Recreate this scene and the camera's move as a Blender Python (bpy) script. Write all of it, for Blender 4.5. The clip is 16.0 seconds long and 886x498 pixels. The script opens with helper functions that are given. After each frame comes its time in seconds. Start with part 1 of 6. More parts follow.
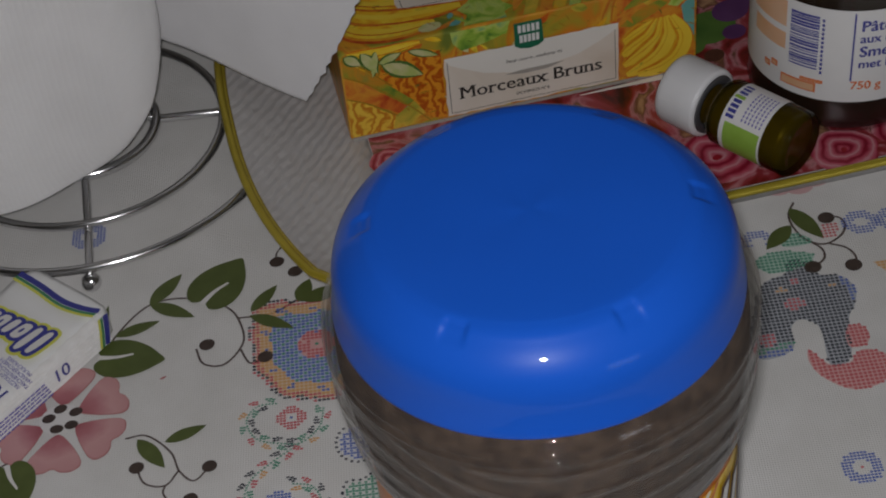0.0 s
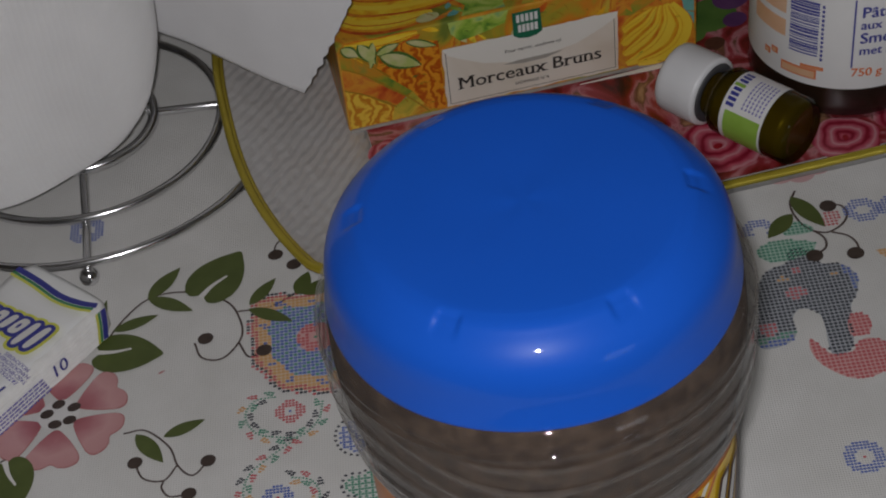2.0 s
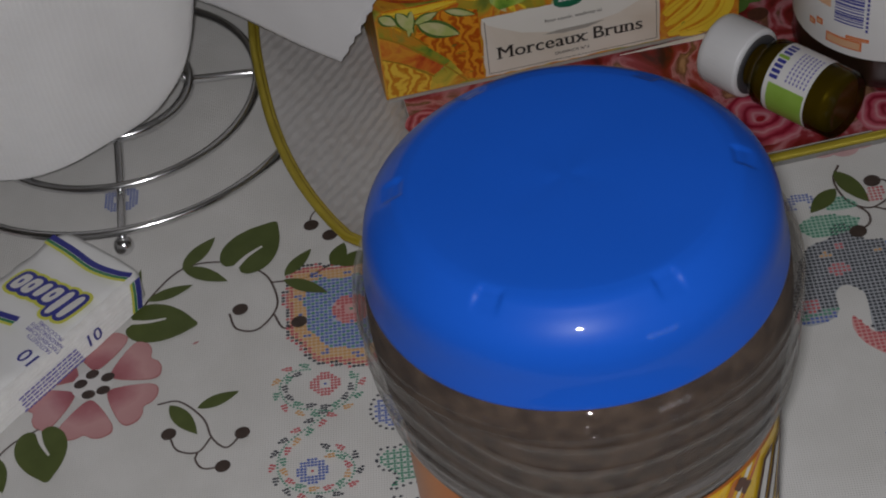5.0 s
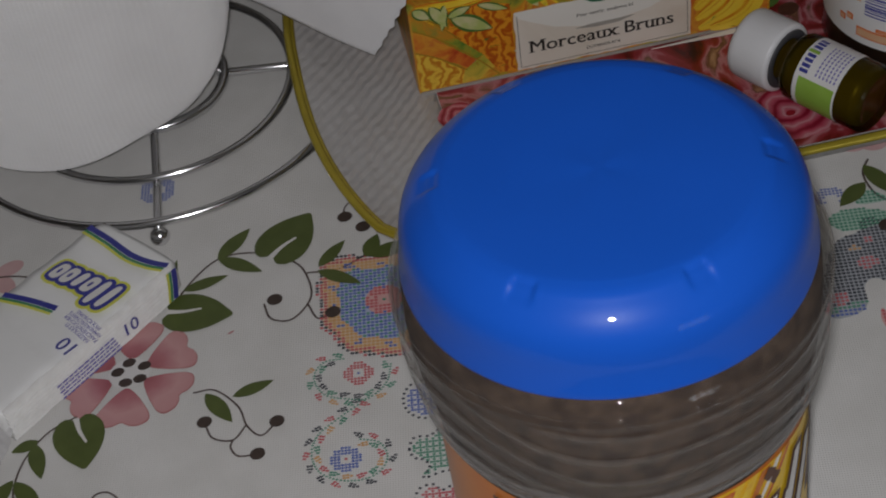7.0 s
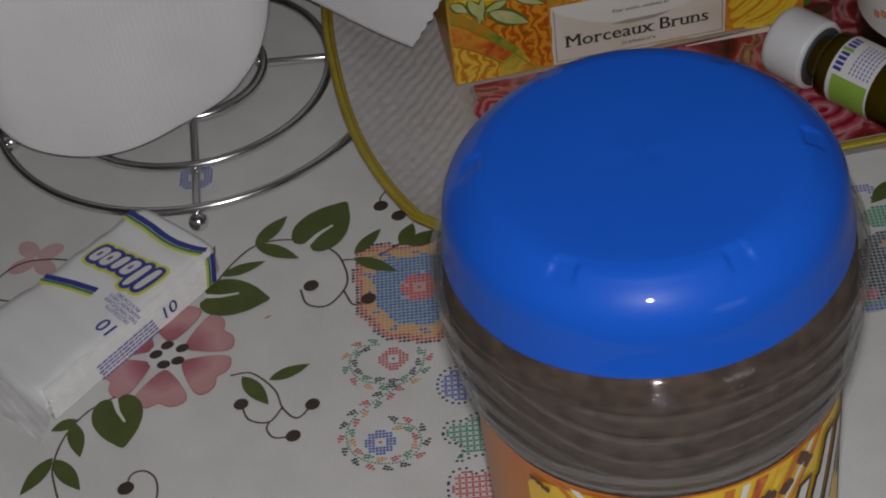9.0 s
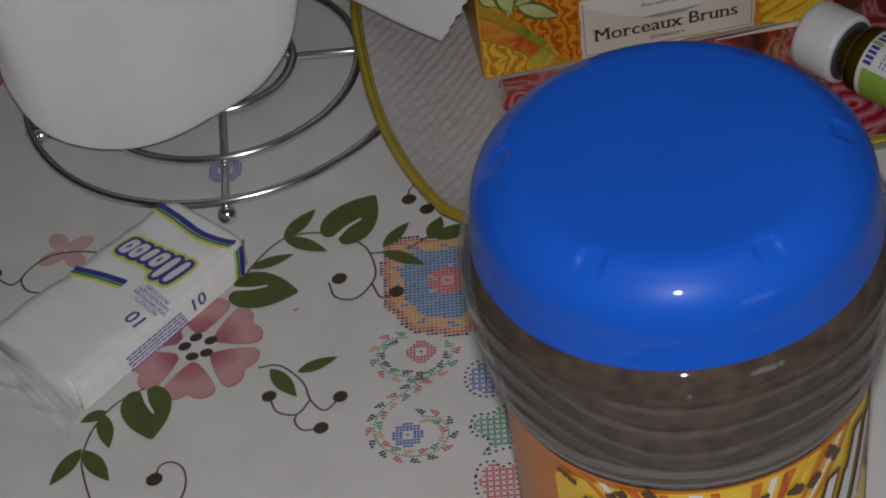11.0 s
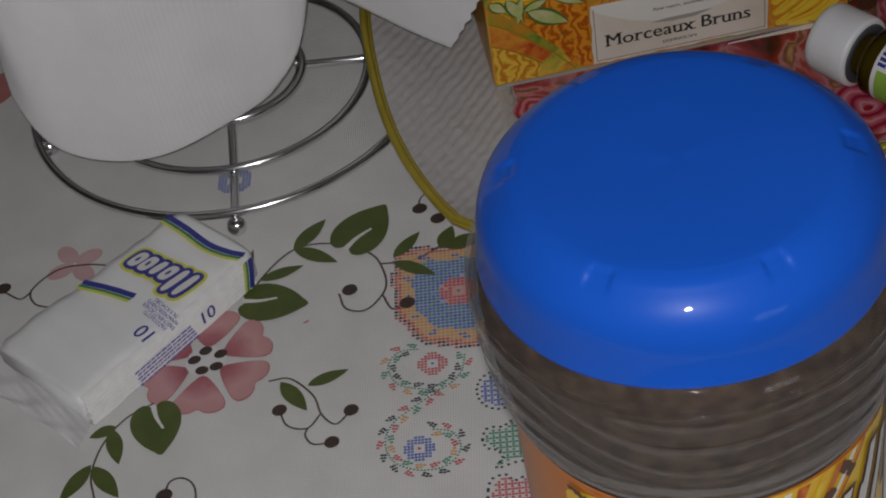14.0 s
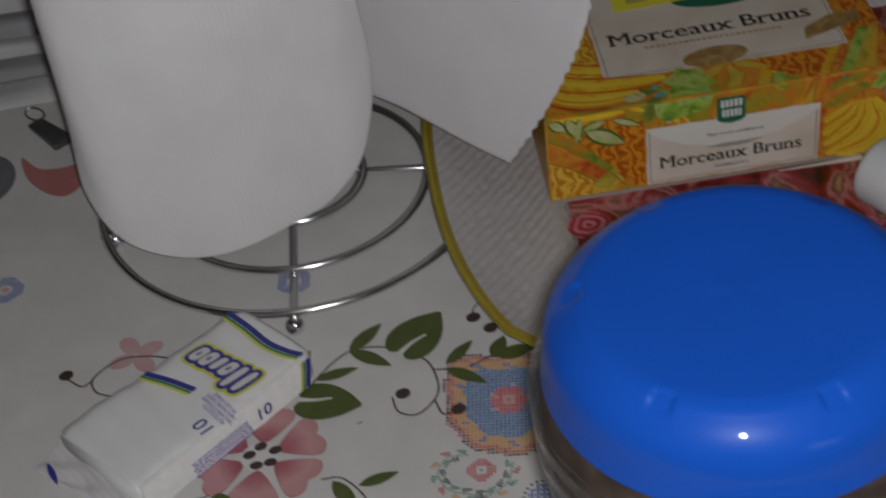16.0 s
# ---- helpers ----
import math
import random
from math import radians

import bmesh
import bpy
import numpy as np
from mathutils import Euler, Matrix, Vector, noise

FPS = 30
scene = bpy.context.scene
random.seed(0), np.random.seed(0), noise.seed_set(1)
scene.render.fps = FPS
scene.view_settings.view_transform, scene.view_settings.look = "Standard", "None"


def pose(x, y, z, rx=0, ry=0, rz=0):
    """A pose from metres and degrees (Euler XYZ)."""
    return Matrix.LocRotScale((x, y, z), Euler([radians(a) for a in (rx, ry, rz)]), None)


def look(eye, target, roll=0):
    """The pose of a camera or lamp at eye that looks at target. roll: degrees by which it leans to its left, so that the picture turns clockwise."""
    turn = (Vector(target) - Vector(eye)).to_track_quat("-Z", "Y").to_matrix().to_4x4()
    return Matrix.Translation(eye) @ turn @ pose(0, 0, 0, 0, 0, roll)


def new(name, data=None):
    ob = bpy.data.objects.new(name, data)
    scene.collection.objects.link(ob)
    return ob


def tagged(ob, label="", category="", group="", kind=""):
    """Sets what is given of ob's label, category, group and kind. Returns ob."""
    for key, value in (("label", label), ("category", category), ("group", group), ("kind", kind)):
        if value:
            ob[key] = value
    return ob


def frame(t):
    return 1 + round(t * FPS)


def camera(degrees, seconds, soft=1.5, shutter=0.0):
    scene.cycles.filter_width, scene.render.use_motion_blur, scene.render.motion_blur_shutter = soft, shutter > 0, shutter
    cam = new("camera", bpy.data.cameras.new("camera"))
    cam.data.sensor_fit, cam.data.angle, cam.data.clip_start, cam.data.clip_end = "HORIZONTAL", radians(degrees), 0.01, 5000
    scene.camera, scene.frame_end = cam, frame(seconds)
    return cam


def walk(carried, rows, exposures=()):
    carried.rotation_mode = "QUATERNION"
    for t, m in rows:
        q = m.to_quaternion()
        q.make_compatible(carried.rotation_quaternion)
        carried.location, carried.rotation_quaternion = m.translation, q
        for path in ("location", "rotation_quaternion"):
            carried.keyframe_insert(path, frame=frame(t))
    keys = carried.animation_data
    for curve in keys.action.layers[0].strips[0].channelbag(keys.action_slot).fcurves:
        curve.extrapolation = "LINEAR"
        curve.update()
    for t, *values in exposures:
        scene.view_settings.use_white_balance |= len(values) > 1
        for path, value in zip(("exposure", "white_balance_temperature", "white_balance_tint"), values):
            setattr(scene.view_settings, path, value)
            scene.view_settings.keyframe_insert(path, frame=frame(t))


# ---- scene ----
FOV = 28.31
cam = camera(FOV, 16.0, soft=2.0, shutter=0.5)
ROWS = [
    (0, (0.0000, -0.5860, 0.5722), (0.1335, 0.1271, -0.1161), -6.68),
    (0.5, (0.0061, -0.5875, 0.5710), (0.1352, 0.1292, -0.1144), -7.38),
    (1, (0.0051, -0.5854, 0.5692), (0.1351, 0.1293, -0.1181), -7.27),
    (1.5, (0.0067, -0.5834, 0.5686), (0.1343, 0.1293, -0.1211), -7.23),
    (2, (0.0058, -0.5841, 0.5684), (0.1322, 0.1275, -0.1227), -7.51),
    (2.5, (0.0062, -0.5832, 0.5691), (0.1300, 0.1254, -0.1255), -7.39),
    (3, (0.0049, -0.5838, 0.5658), (0.1270, 0.1249, -0.1291), -7.32),
    (3.5, (0.0053, -0.5790, 0.5673), (0.1246, 0.1275, -0.1302), -7.90),
    (4, (0.0040, -0.5768, 0.5619), (0.1165, 0.1296, -0.1370), -7.65),
    (6.5, (0.0055, -0.5740, 0.5689), (0.0981, 0.1274, -0.1379), -8.97),
    (7, (0.0013, -0.5813, 0.5702), (0.0904, 0.1231, -0.1340), -8.77),
    (7.5, (-0.0041, -0.5889, 0.5727), (0.0835, 0.1171, -0.1300), -8.66),
    (8, (-0.0027, -0.5907, 0.5713), (0.0833, 0.1174, -0.1296), -9.00),
    (8.5, (-0.0015, -0.5908, 0.5709), (0.0766, 0.1194, -0.1287), -8.69),
    (9, (-0.0088, -0.5927, 0.5727), (0.0710, 0.1168, -0.1275), -8.38),
    (11.5, (-0.0091, -0.5947, 0.5718), (0.0511, 0.1173, -0.1278), -9.32),
    (12, (-0.0100, -0.5951, 0.5709), (0.0477, 0.1182, -0.1276), -9.54),
    (12.5, (-0.0068, -0.5929, 0.5703), (0.0471, 0.1217, -0.1272), -9.94),
    (13, (-0.0075, -0.5891, 0.5729), (0.0473, 0.1233, -0.1267), -9.74),
    (13.5, (-0.0089, -0.5851, 0.5737), (0.0435, 0.1283, -0.1250), -9.33),
    (14, (-0.0020, -0.5852, 0.5705), (0.0487, 0.1272, -0.1295), -10.42),
    (14.5, (-0.0040, -0.5915, 0.5768), (0.0560, 0.1256, -0.1176), -8.74),
    (15, (-0.0070, -0.5999, 0.5845), (0.0544, 0.1233, -0.1035), -7.79),
    (15.5, (-0.0069, -0.5991, 0.5898), (0.0566, 0.1329, -0.0886), -8.39),
    (16, (-0.0172, -0.5958, 0.5945), (0.0324, 0.1539, -0.0654), -7.88),
]
walk(cam, [(t, look(eye, aim, roll)) for t, eye, aim, roll in ROWS])

# ---- light ----
world = bpy.data.worlds.new("room_air")
world.use_nodes = True
world.node_tree.nodes["Background"].inputs[0].default_value = (0.5, 0.52, 0.56, 1)
world.node_tree.nodes["Background"].inputs[1].default_value = 0.05
scene.world = world
scene.view_settings.exposure = 0.0


def lamp(name, kind, energy, color, m, size):
    data = bpy.data.lights.new(name, kind)
    data.energy, data.color = energy, color
    if kind == "AREA":
        data.shape, data.size, data.size_y = "RECTANGLE", size[0], size[1]
    else:
        data.shadow_soft_size = size
    ob = new(name, data)
    ob.matrix_world = m
    return ob


# the small lamp on the camera itself, and the dim window far behind it
lamp("camera_lamp", "SPOT", 9.3, (0.992, 0.976, 1.0), look((-0.005, -0.585, 0.586), (0.17, 0.06, 0.0)), 0.0105)
bpy.data.lights["camera_lamp"].spot_size = radians(165)
bpy.data.lights["camera_lamp"].spot_blend = 0.5
lamp("window_light", "AREA", 6.5, (0.86, 0.92, 1.0), look((1.35, -3.22, 0.78), (0.9, -0.1, 0.1)), (1.0, 0.8))


# ---- materials ----
def mat(name, color, rough=0.5, metal=0.0, other=None, scale=40.0, amount=0.5, bump=0.0, bump_scale=300.0, spec=0.5, coat=0.0):
    m = bpy.data.materials.new(name)
    m.use_nodes = True
    nt = m.node_tree
    b = nt.nodes["Principled BSDF"]
    b.inputs["Base Color"].default_value = (*color, 1)
    b.inputs["Roughness"].default_value = rough
    b.inputs["Metallic"].default_value = metal
    b.inputs["Specular IOR Level"].default_value = spec
    b.inputs["Coat Weight"].default_value = coat
    b.inputs["Coat Roughness"].default_value = 0.02
    tc = nt.nodes.new("ShaderNodeTexCoord")
    if other is not None:
        n = nt.nodes.new("ShaderNodeTexNoise")
        n.inputs["Scale"].default_value, n.inputs["Detail"].default_value = scale, 6
        r = nt.nodes.new("ShaderNodeValToRGB")
        r.color_ramp.elements[0].position, r.color_ramp.elements[1].position = 0.5 - amount / 2, 0.5 + amount / 2
        r.color_ramp.elements[0].color, r.color_ramp.elements[1].color = (*color, 1), (*other, 1)
        nt.links.new(tc.outputs["Object"], n.inputs["Vector"])
        nt.links.new(n.outputs["Fac"], r.inputs["Fac"])
        nt.links.new(r.outputs["Color"], b.inputs["Base Color"])
    if bump:
        n2 = nt.nodes.new("ShaderNodeTexNoise")
        n2.inputs["Scale"].default_value, n2.inputs["Detail"].default_value = bump_scale, 5
        k = nt.nodes.new("ShaderNodeBump")
        k.inputs["Strength"].default_value, k.inputs["Distance"].default_value = bump, 0.001
        nt.links.new(tc.outputs["Object"], n2.inputs["Vector"])
        nt.links.new(n2.outputs["Fac"], k.inputs["Height"])
        nt.links.new(k.outputs["Normal"], b.inputs["Normal"])
    return m


def painted(name, tones, scale, rough=0.4, stretch=(1, 1, 1)):
    """Brushed print ink: several tones run into one another in soft streaks, with a finer grain over them."""
    m = mat(name, tones[0], rough)
    nt = m.node_tree
    tc = nt.nodes.new("ShaderNodeTexCoord")
    mp = nt.nodes.new("ShaderNodeMapping")
    mp.inputs["Scale"].default_value = stretch
    n = nt.nodes.new("ShaderNodeTexNoise")
    n.inputs["Scale"].default_value, n.inputs["Detail"].default_value, n.inputs["Distortion"].default_value = scale, 5, 0.8
    r = nt.nodes.new("ShaderNodeValToRGB")
    while len(r.color_ramp.elements) < len(tones):
        r.color_ramp.elements.new(0.5)
    for i, (e, c) in enumerate(zip(r.color_ramp.elements, tones)):
        e.position, e.color = 0.30 + 0.40 * i / (len(tones) - 1), (*c, 1)
    nt.links.new(tc.outputs["Object"], mp.inputs["Vector"])
    nt.links.new(mp.outputs["Vector"], n.inputs["Vector"])
    nt.links.new(n.outputs["Fac"], r.inputs["Fac"])
    nt.links.new(r.outputs["Color"], nt.nodes["Principled BSDF"].inputs["Base Color"])
    return m


def node(nt, kind, **values):
    n = nt.nodes.new(kind)
    for key, value in values.items():
        n.inputs[key].default_value = value
    return n


def weave(m, pitch, depth, angle=0.0, strength=0.4, ways=("X", "Y")):
    """Two crossing sets of threads as fine relief, and a faint shade along the threads."""
    nt = m.node_tree
    b = nt.nodes["Principled BSDF"]
    tc = nt.nodes.new("ShaderNodeTexCoord")
    mp = nt.nodes.new("ShaderNodeMapping")
    mp.inputs["Rotation"].default_value = (0, 0, radians(angle))
    nt.links.new(tc.outputs["Object"], mp.inputs["Vector"])
    sums = nt.nodes.new("ShaderNodeMath")
    sums.operation = "ADD"
    for i, way in enumerate(ways):
        w = nt.nodes.new("ShaderNodeTexWave")
        w.bands_direction = way
        w.inputs["Scale"].default_value = 0.314 / pitch
        w.inputs["Distortion"].default_value = 1.2
        w.inputs["Detail"].default_value = 2
        w.inputs["Detail Scale"].default_value = 0.6
        nt.links.new(mp.outputs["Vector"], w.inputs["Vector"])
        nt.links.new(w.outputs["Fac"], sums.inputs[i])
    k = nt.nodes.new("ShaderNodeBump")
    k.inputs["Strength"].default_value, k.inputs["Distance"].default_value = strength, depth
    nt.links.new(sums.outputs[0], k.inputs["Height"])
    nt.links.new(k.outputs["Normal"], b.inputs["Normal"])
    return m


def thin_glass(name, tint, gloss=1.0, milk=0.0, milk_color=(0.8, 0.8, 0.8), rough=0.03, ior=1.5):
    """A clear wall: it lets light straight through, tinted, and mirrors by its Fresnel share; milk adds haze of the plastic."""
    m = bpy.data.materials.new(name)
    m.use_nodes = True
    nt = m.node_tree
    nt.nodes.remove(nt.nodes["Principled BSDF"])
    out = nt.nodes["Material Output"]
    clear = node(nt, "ShaderNodeBsdfTransparent", Color=(*tint, 1))
    haze = node(nt, "ShaderNodeBsdfDiffuse", Color=(*milk_color, 1))
    shine = node(nt, "ShaderNodeBsdfGlossy", Roughness=rough)
    lw = node(nt, "ShaderNodeLayerWeight", Blend=0.5)
    fr = None
    for op, value in (("POWER", 5.0), ("MULTIPLY", 0.95), ("ADD", ((ior - 1) / (ior + 1)) ** 2)):
        step = nt.nodes.new("ShaderNodeMath")
        step.operation = op
        step.inputs[1].default_value = value * (gloss if op != "POWER" else 1.0)
        nt.links.new(fr.outputs[0] if fr else lw.outputs["Facing"], step.inputs[0])
        fr = step
    a = node(nt, "ShaderNodeMixShader", Fac=milk)
    b = nt.nodes.new("ShaderNodeMixShader")
    nt.links.new(clear.outputs[0], a.inputs[1])
    nt.links.new(haze.outputs[0], a.inputs[2])
    nt.links.new(fr.outputs[0], b.inputs[0])
    nt.links.new(a.outputs[0], b.inputs[1])
    nt.links.new(shine.outputs[0], b.inputs[2])
    nt.links.new(b.outputs[0], out.inputs["Surface"])
    return m


M = {
    "cloth": weave(mat("white_oilcloth", (0.66, 0.65, 0.625), 0.42, other=(0.73, 0.72, 0.70), scale=34, amount=0.35, spec=0.35), 0.0011, 0.0003, 12, 0.33),
    "leaf": mat("olive_print", (0.070, 0.095, 0.021), 0.5, other=(0.105, 0.132, 0.034), scale=90),
    "stem": mat("brown_stem_print", (0.070, 0.045, 0.040), 0.5, other=(0.10, 0.07, 0.06), scale=120),
    "berry": mat("dark_brown_print", (0.045, 0.030, 0.024), 0.5, other=(0.075, 0.052, 0.042), scale=300),
    "petal": mat("rose_pink_print", (0.45, 0.17, 0.18), 0.5, other=(0.62, 0.33, 0.33), scale=45, amount=0.35),
    "petal_rim": mat("dark_pink_print", (0.42, 0.13, 0.14), 0.5, other=(0.48, 0.20, 0.20), scale=80),
    "petal_pale": mat("pale_pink_print", (0.56, 0.34, 0.34), 0.5, other=(0.62, 0.42, 0.42), scale=80),
    "paper_white": mat("white_print", (0.72, 0.71, 0.69), 0.5, other=(0.72, 0.70, 0.68), scale=90),
    "st_blue": mat("blue_stitch_print", (0.085, 0.13, 0.42), 0.5, other=(0.13, 0.19, 0.48), scale=200),
    "st_green": mat("green_stitch_print", (0.07, 0.26, 0.17), 0.5, other=(0.11, 0.32, 0.22), scale=200),
    "st_red": mat("red_stitch_print", (0.52, 0.09, 0.11), 0.5, other=(0.58, 0.15, 0.16), scale=200),
    "st_orange": mat("orange_stitch_print", (0.62, 0.33, 0.12), 0.5, other=(0.66, 0.40, 0.18), scale=200),
    "st_black": mat("black_stitch_print", (0.035, 0.04, 0.055), 0.5, other=(0.06, 0.065, 0.08), scale=200),
    "tint_orange": mat("pale_orange_print", (0.68, 0.50, 0.33), 0.5, other=(0.70, 0.55, 0.40), scale=120),
    "tint_blue": mat("pale_blue_print", (0.40, 0.46, 0.62), 0.5, other=(0.46, 0.52, 0.66), scale=120),
    "tint_green": mat("pale_green_print", (0.40, 0.56, 0.47), 0.5, other=(0.46, 0.60, 0.52), scale=120),
    "tint_red": mat("pale_red_print", (0.66, 0.36, 0.35), 0.5, other=(0.68, 0.42, 0.40), scale=120),
    # ground of the beast print, and the reflection painted on the jar's sleeve
    "tint_grey": mat("pale_grey_print_and_reflection", (0.40, 0.42, 0.45), 0.5, other=(0.45, 0.47, 0.5), scale=120),
    "chrome": mat("chrome_wire", (0.80, 0.80, 0.81), 0.19, 1.0, other=(0.70, 0.70, 0.71), scale=60),
    "towel": weave(mat("white_tissue_paper", (0.68, 0.672, 0.668), 0.95, other=(0.75, 0.744, 0.74), scale=30, spec=0.1), 0.0019, 0.0003, 30, 0.45, ("X", "Z")),
    "lid": mat("blue_plastic", (0.009, 0.092, 0.53), 0.36, other=(0.011, 0.101, 0.58), scale=14, bump=0.02, bump_scale=120, coat=0.22, spec=0.10),
    "powder": mat("cocoa_granules", (0.030, 0.016, 0.009), 0.95, other=(0.082, 0.052, 0.034), scale=170, amount=0.26, spec=0.05),
    "gold": mat("gold_rim_paint", (0.54, 0.43, 0.045), 0.26, 0.45, other=(0.44, 0.34, 0.035), scale=60, bump=0.1),
    "black": mat("black_ink", (0.022, 0.018, 0.016), 0.55),
    "brown_ink": mat("dark_brown_ink", (0.030, 0.022, 0.018), 0.55),
    "cream": painted("cream_label_paper", [(0.66, 0.57, 0.46), (0.72, 0.64, 0.54), (0.76, 0.69, 0.60)], 30),
    "cream_flap": mat("pale_cream_card", (0.78, 0.75, 0.68), 0.45, other=(0.80, 0.77, 0.71), scale=60),
    "card": mat("raw_card_edge", (0.33, 0.30, 0.26), 0.8, other=(0.40, 0.37, 0.33), scale=200),
    "banana": painted("banana_yellow_print", [(0.70, 0.30, 0.015), (0.80, 0.48, 0.02), (0.84, 0.60, 0.04), (0.62, 0.46, 0.04)], 95),
    "banana_rim": painted("burnt_orange_print", [(0.40, 0.05, 0.010), (0.56, 0.10, 0.012), (0.66, 0.22, 0.02)], 110),
    "pear": painted("pear_yellow_print", [(0.66, 0.24, 0.015), (0.74, 0.42, 0.02), (0.56, 0.46, 0.06)], 90),
    "crease": mat("olive_crease_print", (0.36, 0.20, 0.015), 0.4),
    "mint": painted("leaf_green_print", [(0.10, 0.24, 0.03), (0.28, 0.44, 0.05), (0.46, 0.56, 0.12), (0.20, 0.40, 0.16)], 100),
    "dark_green": mat("bottle_green_print", (0.01, 0.13, 0.065), 0.4, other=(0.015, 0.16, 0.085), scale=90),
    "green_line": mat("dark_green_line_print", (0.08, 0.16, 0.03), 0.4),
    "pale_flower": mat("pale_flower_print", (0.58, 0.54, 0.28), 0.4, other=(0.42, 0.48, 0.14), scale=160, amount=0.3),
    "olive_slab": painted("olive_yellow_print", [(0.22, 0.26, 0.03), (0.46, 0.38, 0.04), (0.66, 0.46, 0.05), (0.56, 0.22, 0.02)], 85),
    "teal": mat("teal_print", (0.10, 0.34, 0.32), 0.4, other=(0.18, 0.42, 0.36), scale=80),
    "sugar": painted("brown_sugar_print", [(0.26, 0.14, 0.04), (0.38, 0.24, 0.08), (0.50, 0.34, 0.13)], 130),
    "yellow_tag": mat("yellow_price_tag", (0.80, 0.72, 0.03), 0.5, other=(0.82, 0.75, 0.06), scale=60),
    "grey_print": mat("grey_code_print", (0.45, 0.42, 0.10), 0.5),
    "film": mat("white_pack_film", (0.80, 0.80, 0.79), 0.22, other=(0.84, 0.84, 0.83), scale=60, bump=0.25, bump_scale=140),
    "tissue": mat("tissue_layers", (0.78, 0.775, 0.76), 0.9, other=(0.70, 0.69, 0.67), scale=220, bump=0.5, bump_scale=500),
    "navy": mat("navy_print", (0.030, 0.035, 0.26), 0.35, other=(0.045, 0.05, 0.30), scale=90),
    "violet": mat("violet_print", (0.14, 0.12, 0.42), 0.4, other=(0.19, 0.17, 0.46), scale=90),
    "pack_green": mat("pack_green_print", (0.05, 0.24, 0.10), 0.35),
    "pack_yellow": mat("pack_yellow_print", (0.66, 0.66, 0.10), 0.35),
    "plastic_white": mat("white_ribbed_plastic", (0.74, 0.74, 0.75), 0.4, other=(0.78, 0.78, 0.79), scale=60),
    "seal": mat("grey_rubber_seal", (0.06, 0.06, 0.065), 0.6),
    "label_white": mat("white_label_paper", (0.74, 0.73, 0.72), 0.4, other=(0.78, 0.77, 0.76), scale=60),
    "lime": mat("lime_print", (0.25, 0.42, 0.05), 0.4, other=(0.30, 0.48, 0.08), scale=90),
    "syrup": mat("dark_syrup", (0.15, 0.125, 0.018), 0.35, other=(0.21, 0.175, 0.028), scale=40),
    "spread": mat("hazelnut_spread", (0.018, 0.010, 0.006), 0.3, other=(0.028, 0.015, 0.009), scale=40, bump=0.1),
    "peach": mat("peach_print", (0.72, 0.40, 0.22), 0.4, other=(0.74, 0.48, 0.31), scale=70),
    "orange_ink": mat("orange_ink", (0.68, 0.17, 0.04), 0.4),
    "choc": mat("chocolate_flake_print", (0.075, 0.022, 0.012), 0.45, other=(0.12, 0.045, 0.022), scale=260),
    "jar_orange": mat("jar_label_orange", (0.52, 0.13, 0.010), 0.35, other=(0.62, 0.20, 0.012), scale=30),
    "jar_yellow": mat("jar_label_yellow", (0.80, 0.47, 0.015), 0.35, other=(0.84, 0.58, 0.03), scale=45),
    "wood": mat("table_wood", (0.16, 0.085, 0.04), 0.5, other=(0.22, 0.12, 0.06), scale=12),
    "plaster": mat("pale_plaster", (0.55, 0.52, 0.48), 0.9, other=(0.60, 0.57, 0.53), scale=4, bump=0.1, bump_scale=60),
    "floor_tile": mat("floor_tiles_beige", (0.32, 0.27, 0.22), 0.45, other=(0.38, 0.33, 0.27), scale=5),
    "clear": thin_glass("clear_plastic", (0.94, 0.94, 0.93), milk=0.060, milk_color=(0.50, 0.45, 0.42), rough=0.012),
    "clear_rib": thin_glass("clear_plastic_rib", (0.93, 0.93, 0.92), milk=0.12, milk_color=(0.50, 0.46, 0.43), rough=0.014),
    "clear_crest": thin_glass("clear_plastic_crest", (0.92, 0.92, 0.91), milk=0.155, milk_color=(0.50, 0.46, 0.43), rough=0.014),
    "clear_bead": thin_glass("thick_clear_plastic", (0.90, 0.90, 0.89), milk=0.26, milk_color=(0.50, 0.47, 0.45), rough=0.04),
    "amber": thin_glass("amber_glass", (0.52, 0.45, 0.12), milk=0.05, milk_color=(0.12, 0.11, 0.02), rough=0.035, gloss=0.6),
    "glass": thin_glass("clear_glass", (0.92, 0.93, 0.92), milk=0.0),
    "grey_bag": mat("grey_white_plastic", (0.50, 0.50, 0.50), 0.45, other=(0.72, 0.72, 0.72), scale=9, amount=0.25),
    "grey_dark": mat("slate_grey_print", (0.15, 0.15, 0.175), 0.5, other=(0.20, 0.20, 0.22), scale=90),
    "brick_red": mat("dull_red_print", (0.48, 0.17, 0.165), 0.5, other=(0.52, 0.22, 0.21), scale=90),
}


M["lid"].node_tree.nodes["Principled BSDF"].inputs["Coat Roughness"].default_value = 0.035


# ---- mesh helpers ----
def part(name, mesh, material, parent=None, label="", smooth=True):
    """Links a bmesh or mesh as one object under a thing or under a part."""
    if isinstance(mesh, bmesh.types.BMesh):
        data = bpy.data.meshes.new(name)
        mesh.to_mesh(data)
        mesh.free()
    else:
        data = mesh
    if smooth and len(data.polygons):
        data.polygons.foreach_set("use_smooth", [True] * len(data.polygons))
    mats = material if isinstance(material, (list, tuple)) else [material]
    for m in mats:
        data.materials.append(m)
    ob = new(name, data)
    ob.parent = parent
    if label:
        ob["label"] = label
    return ob


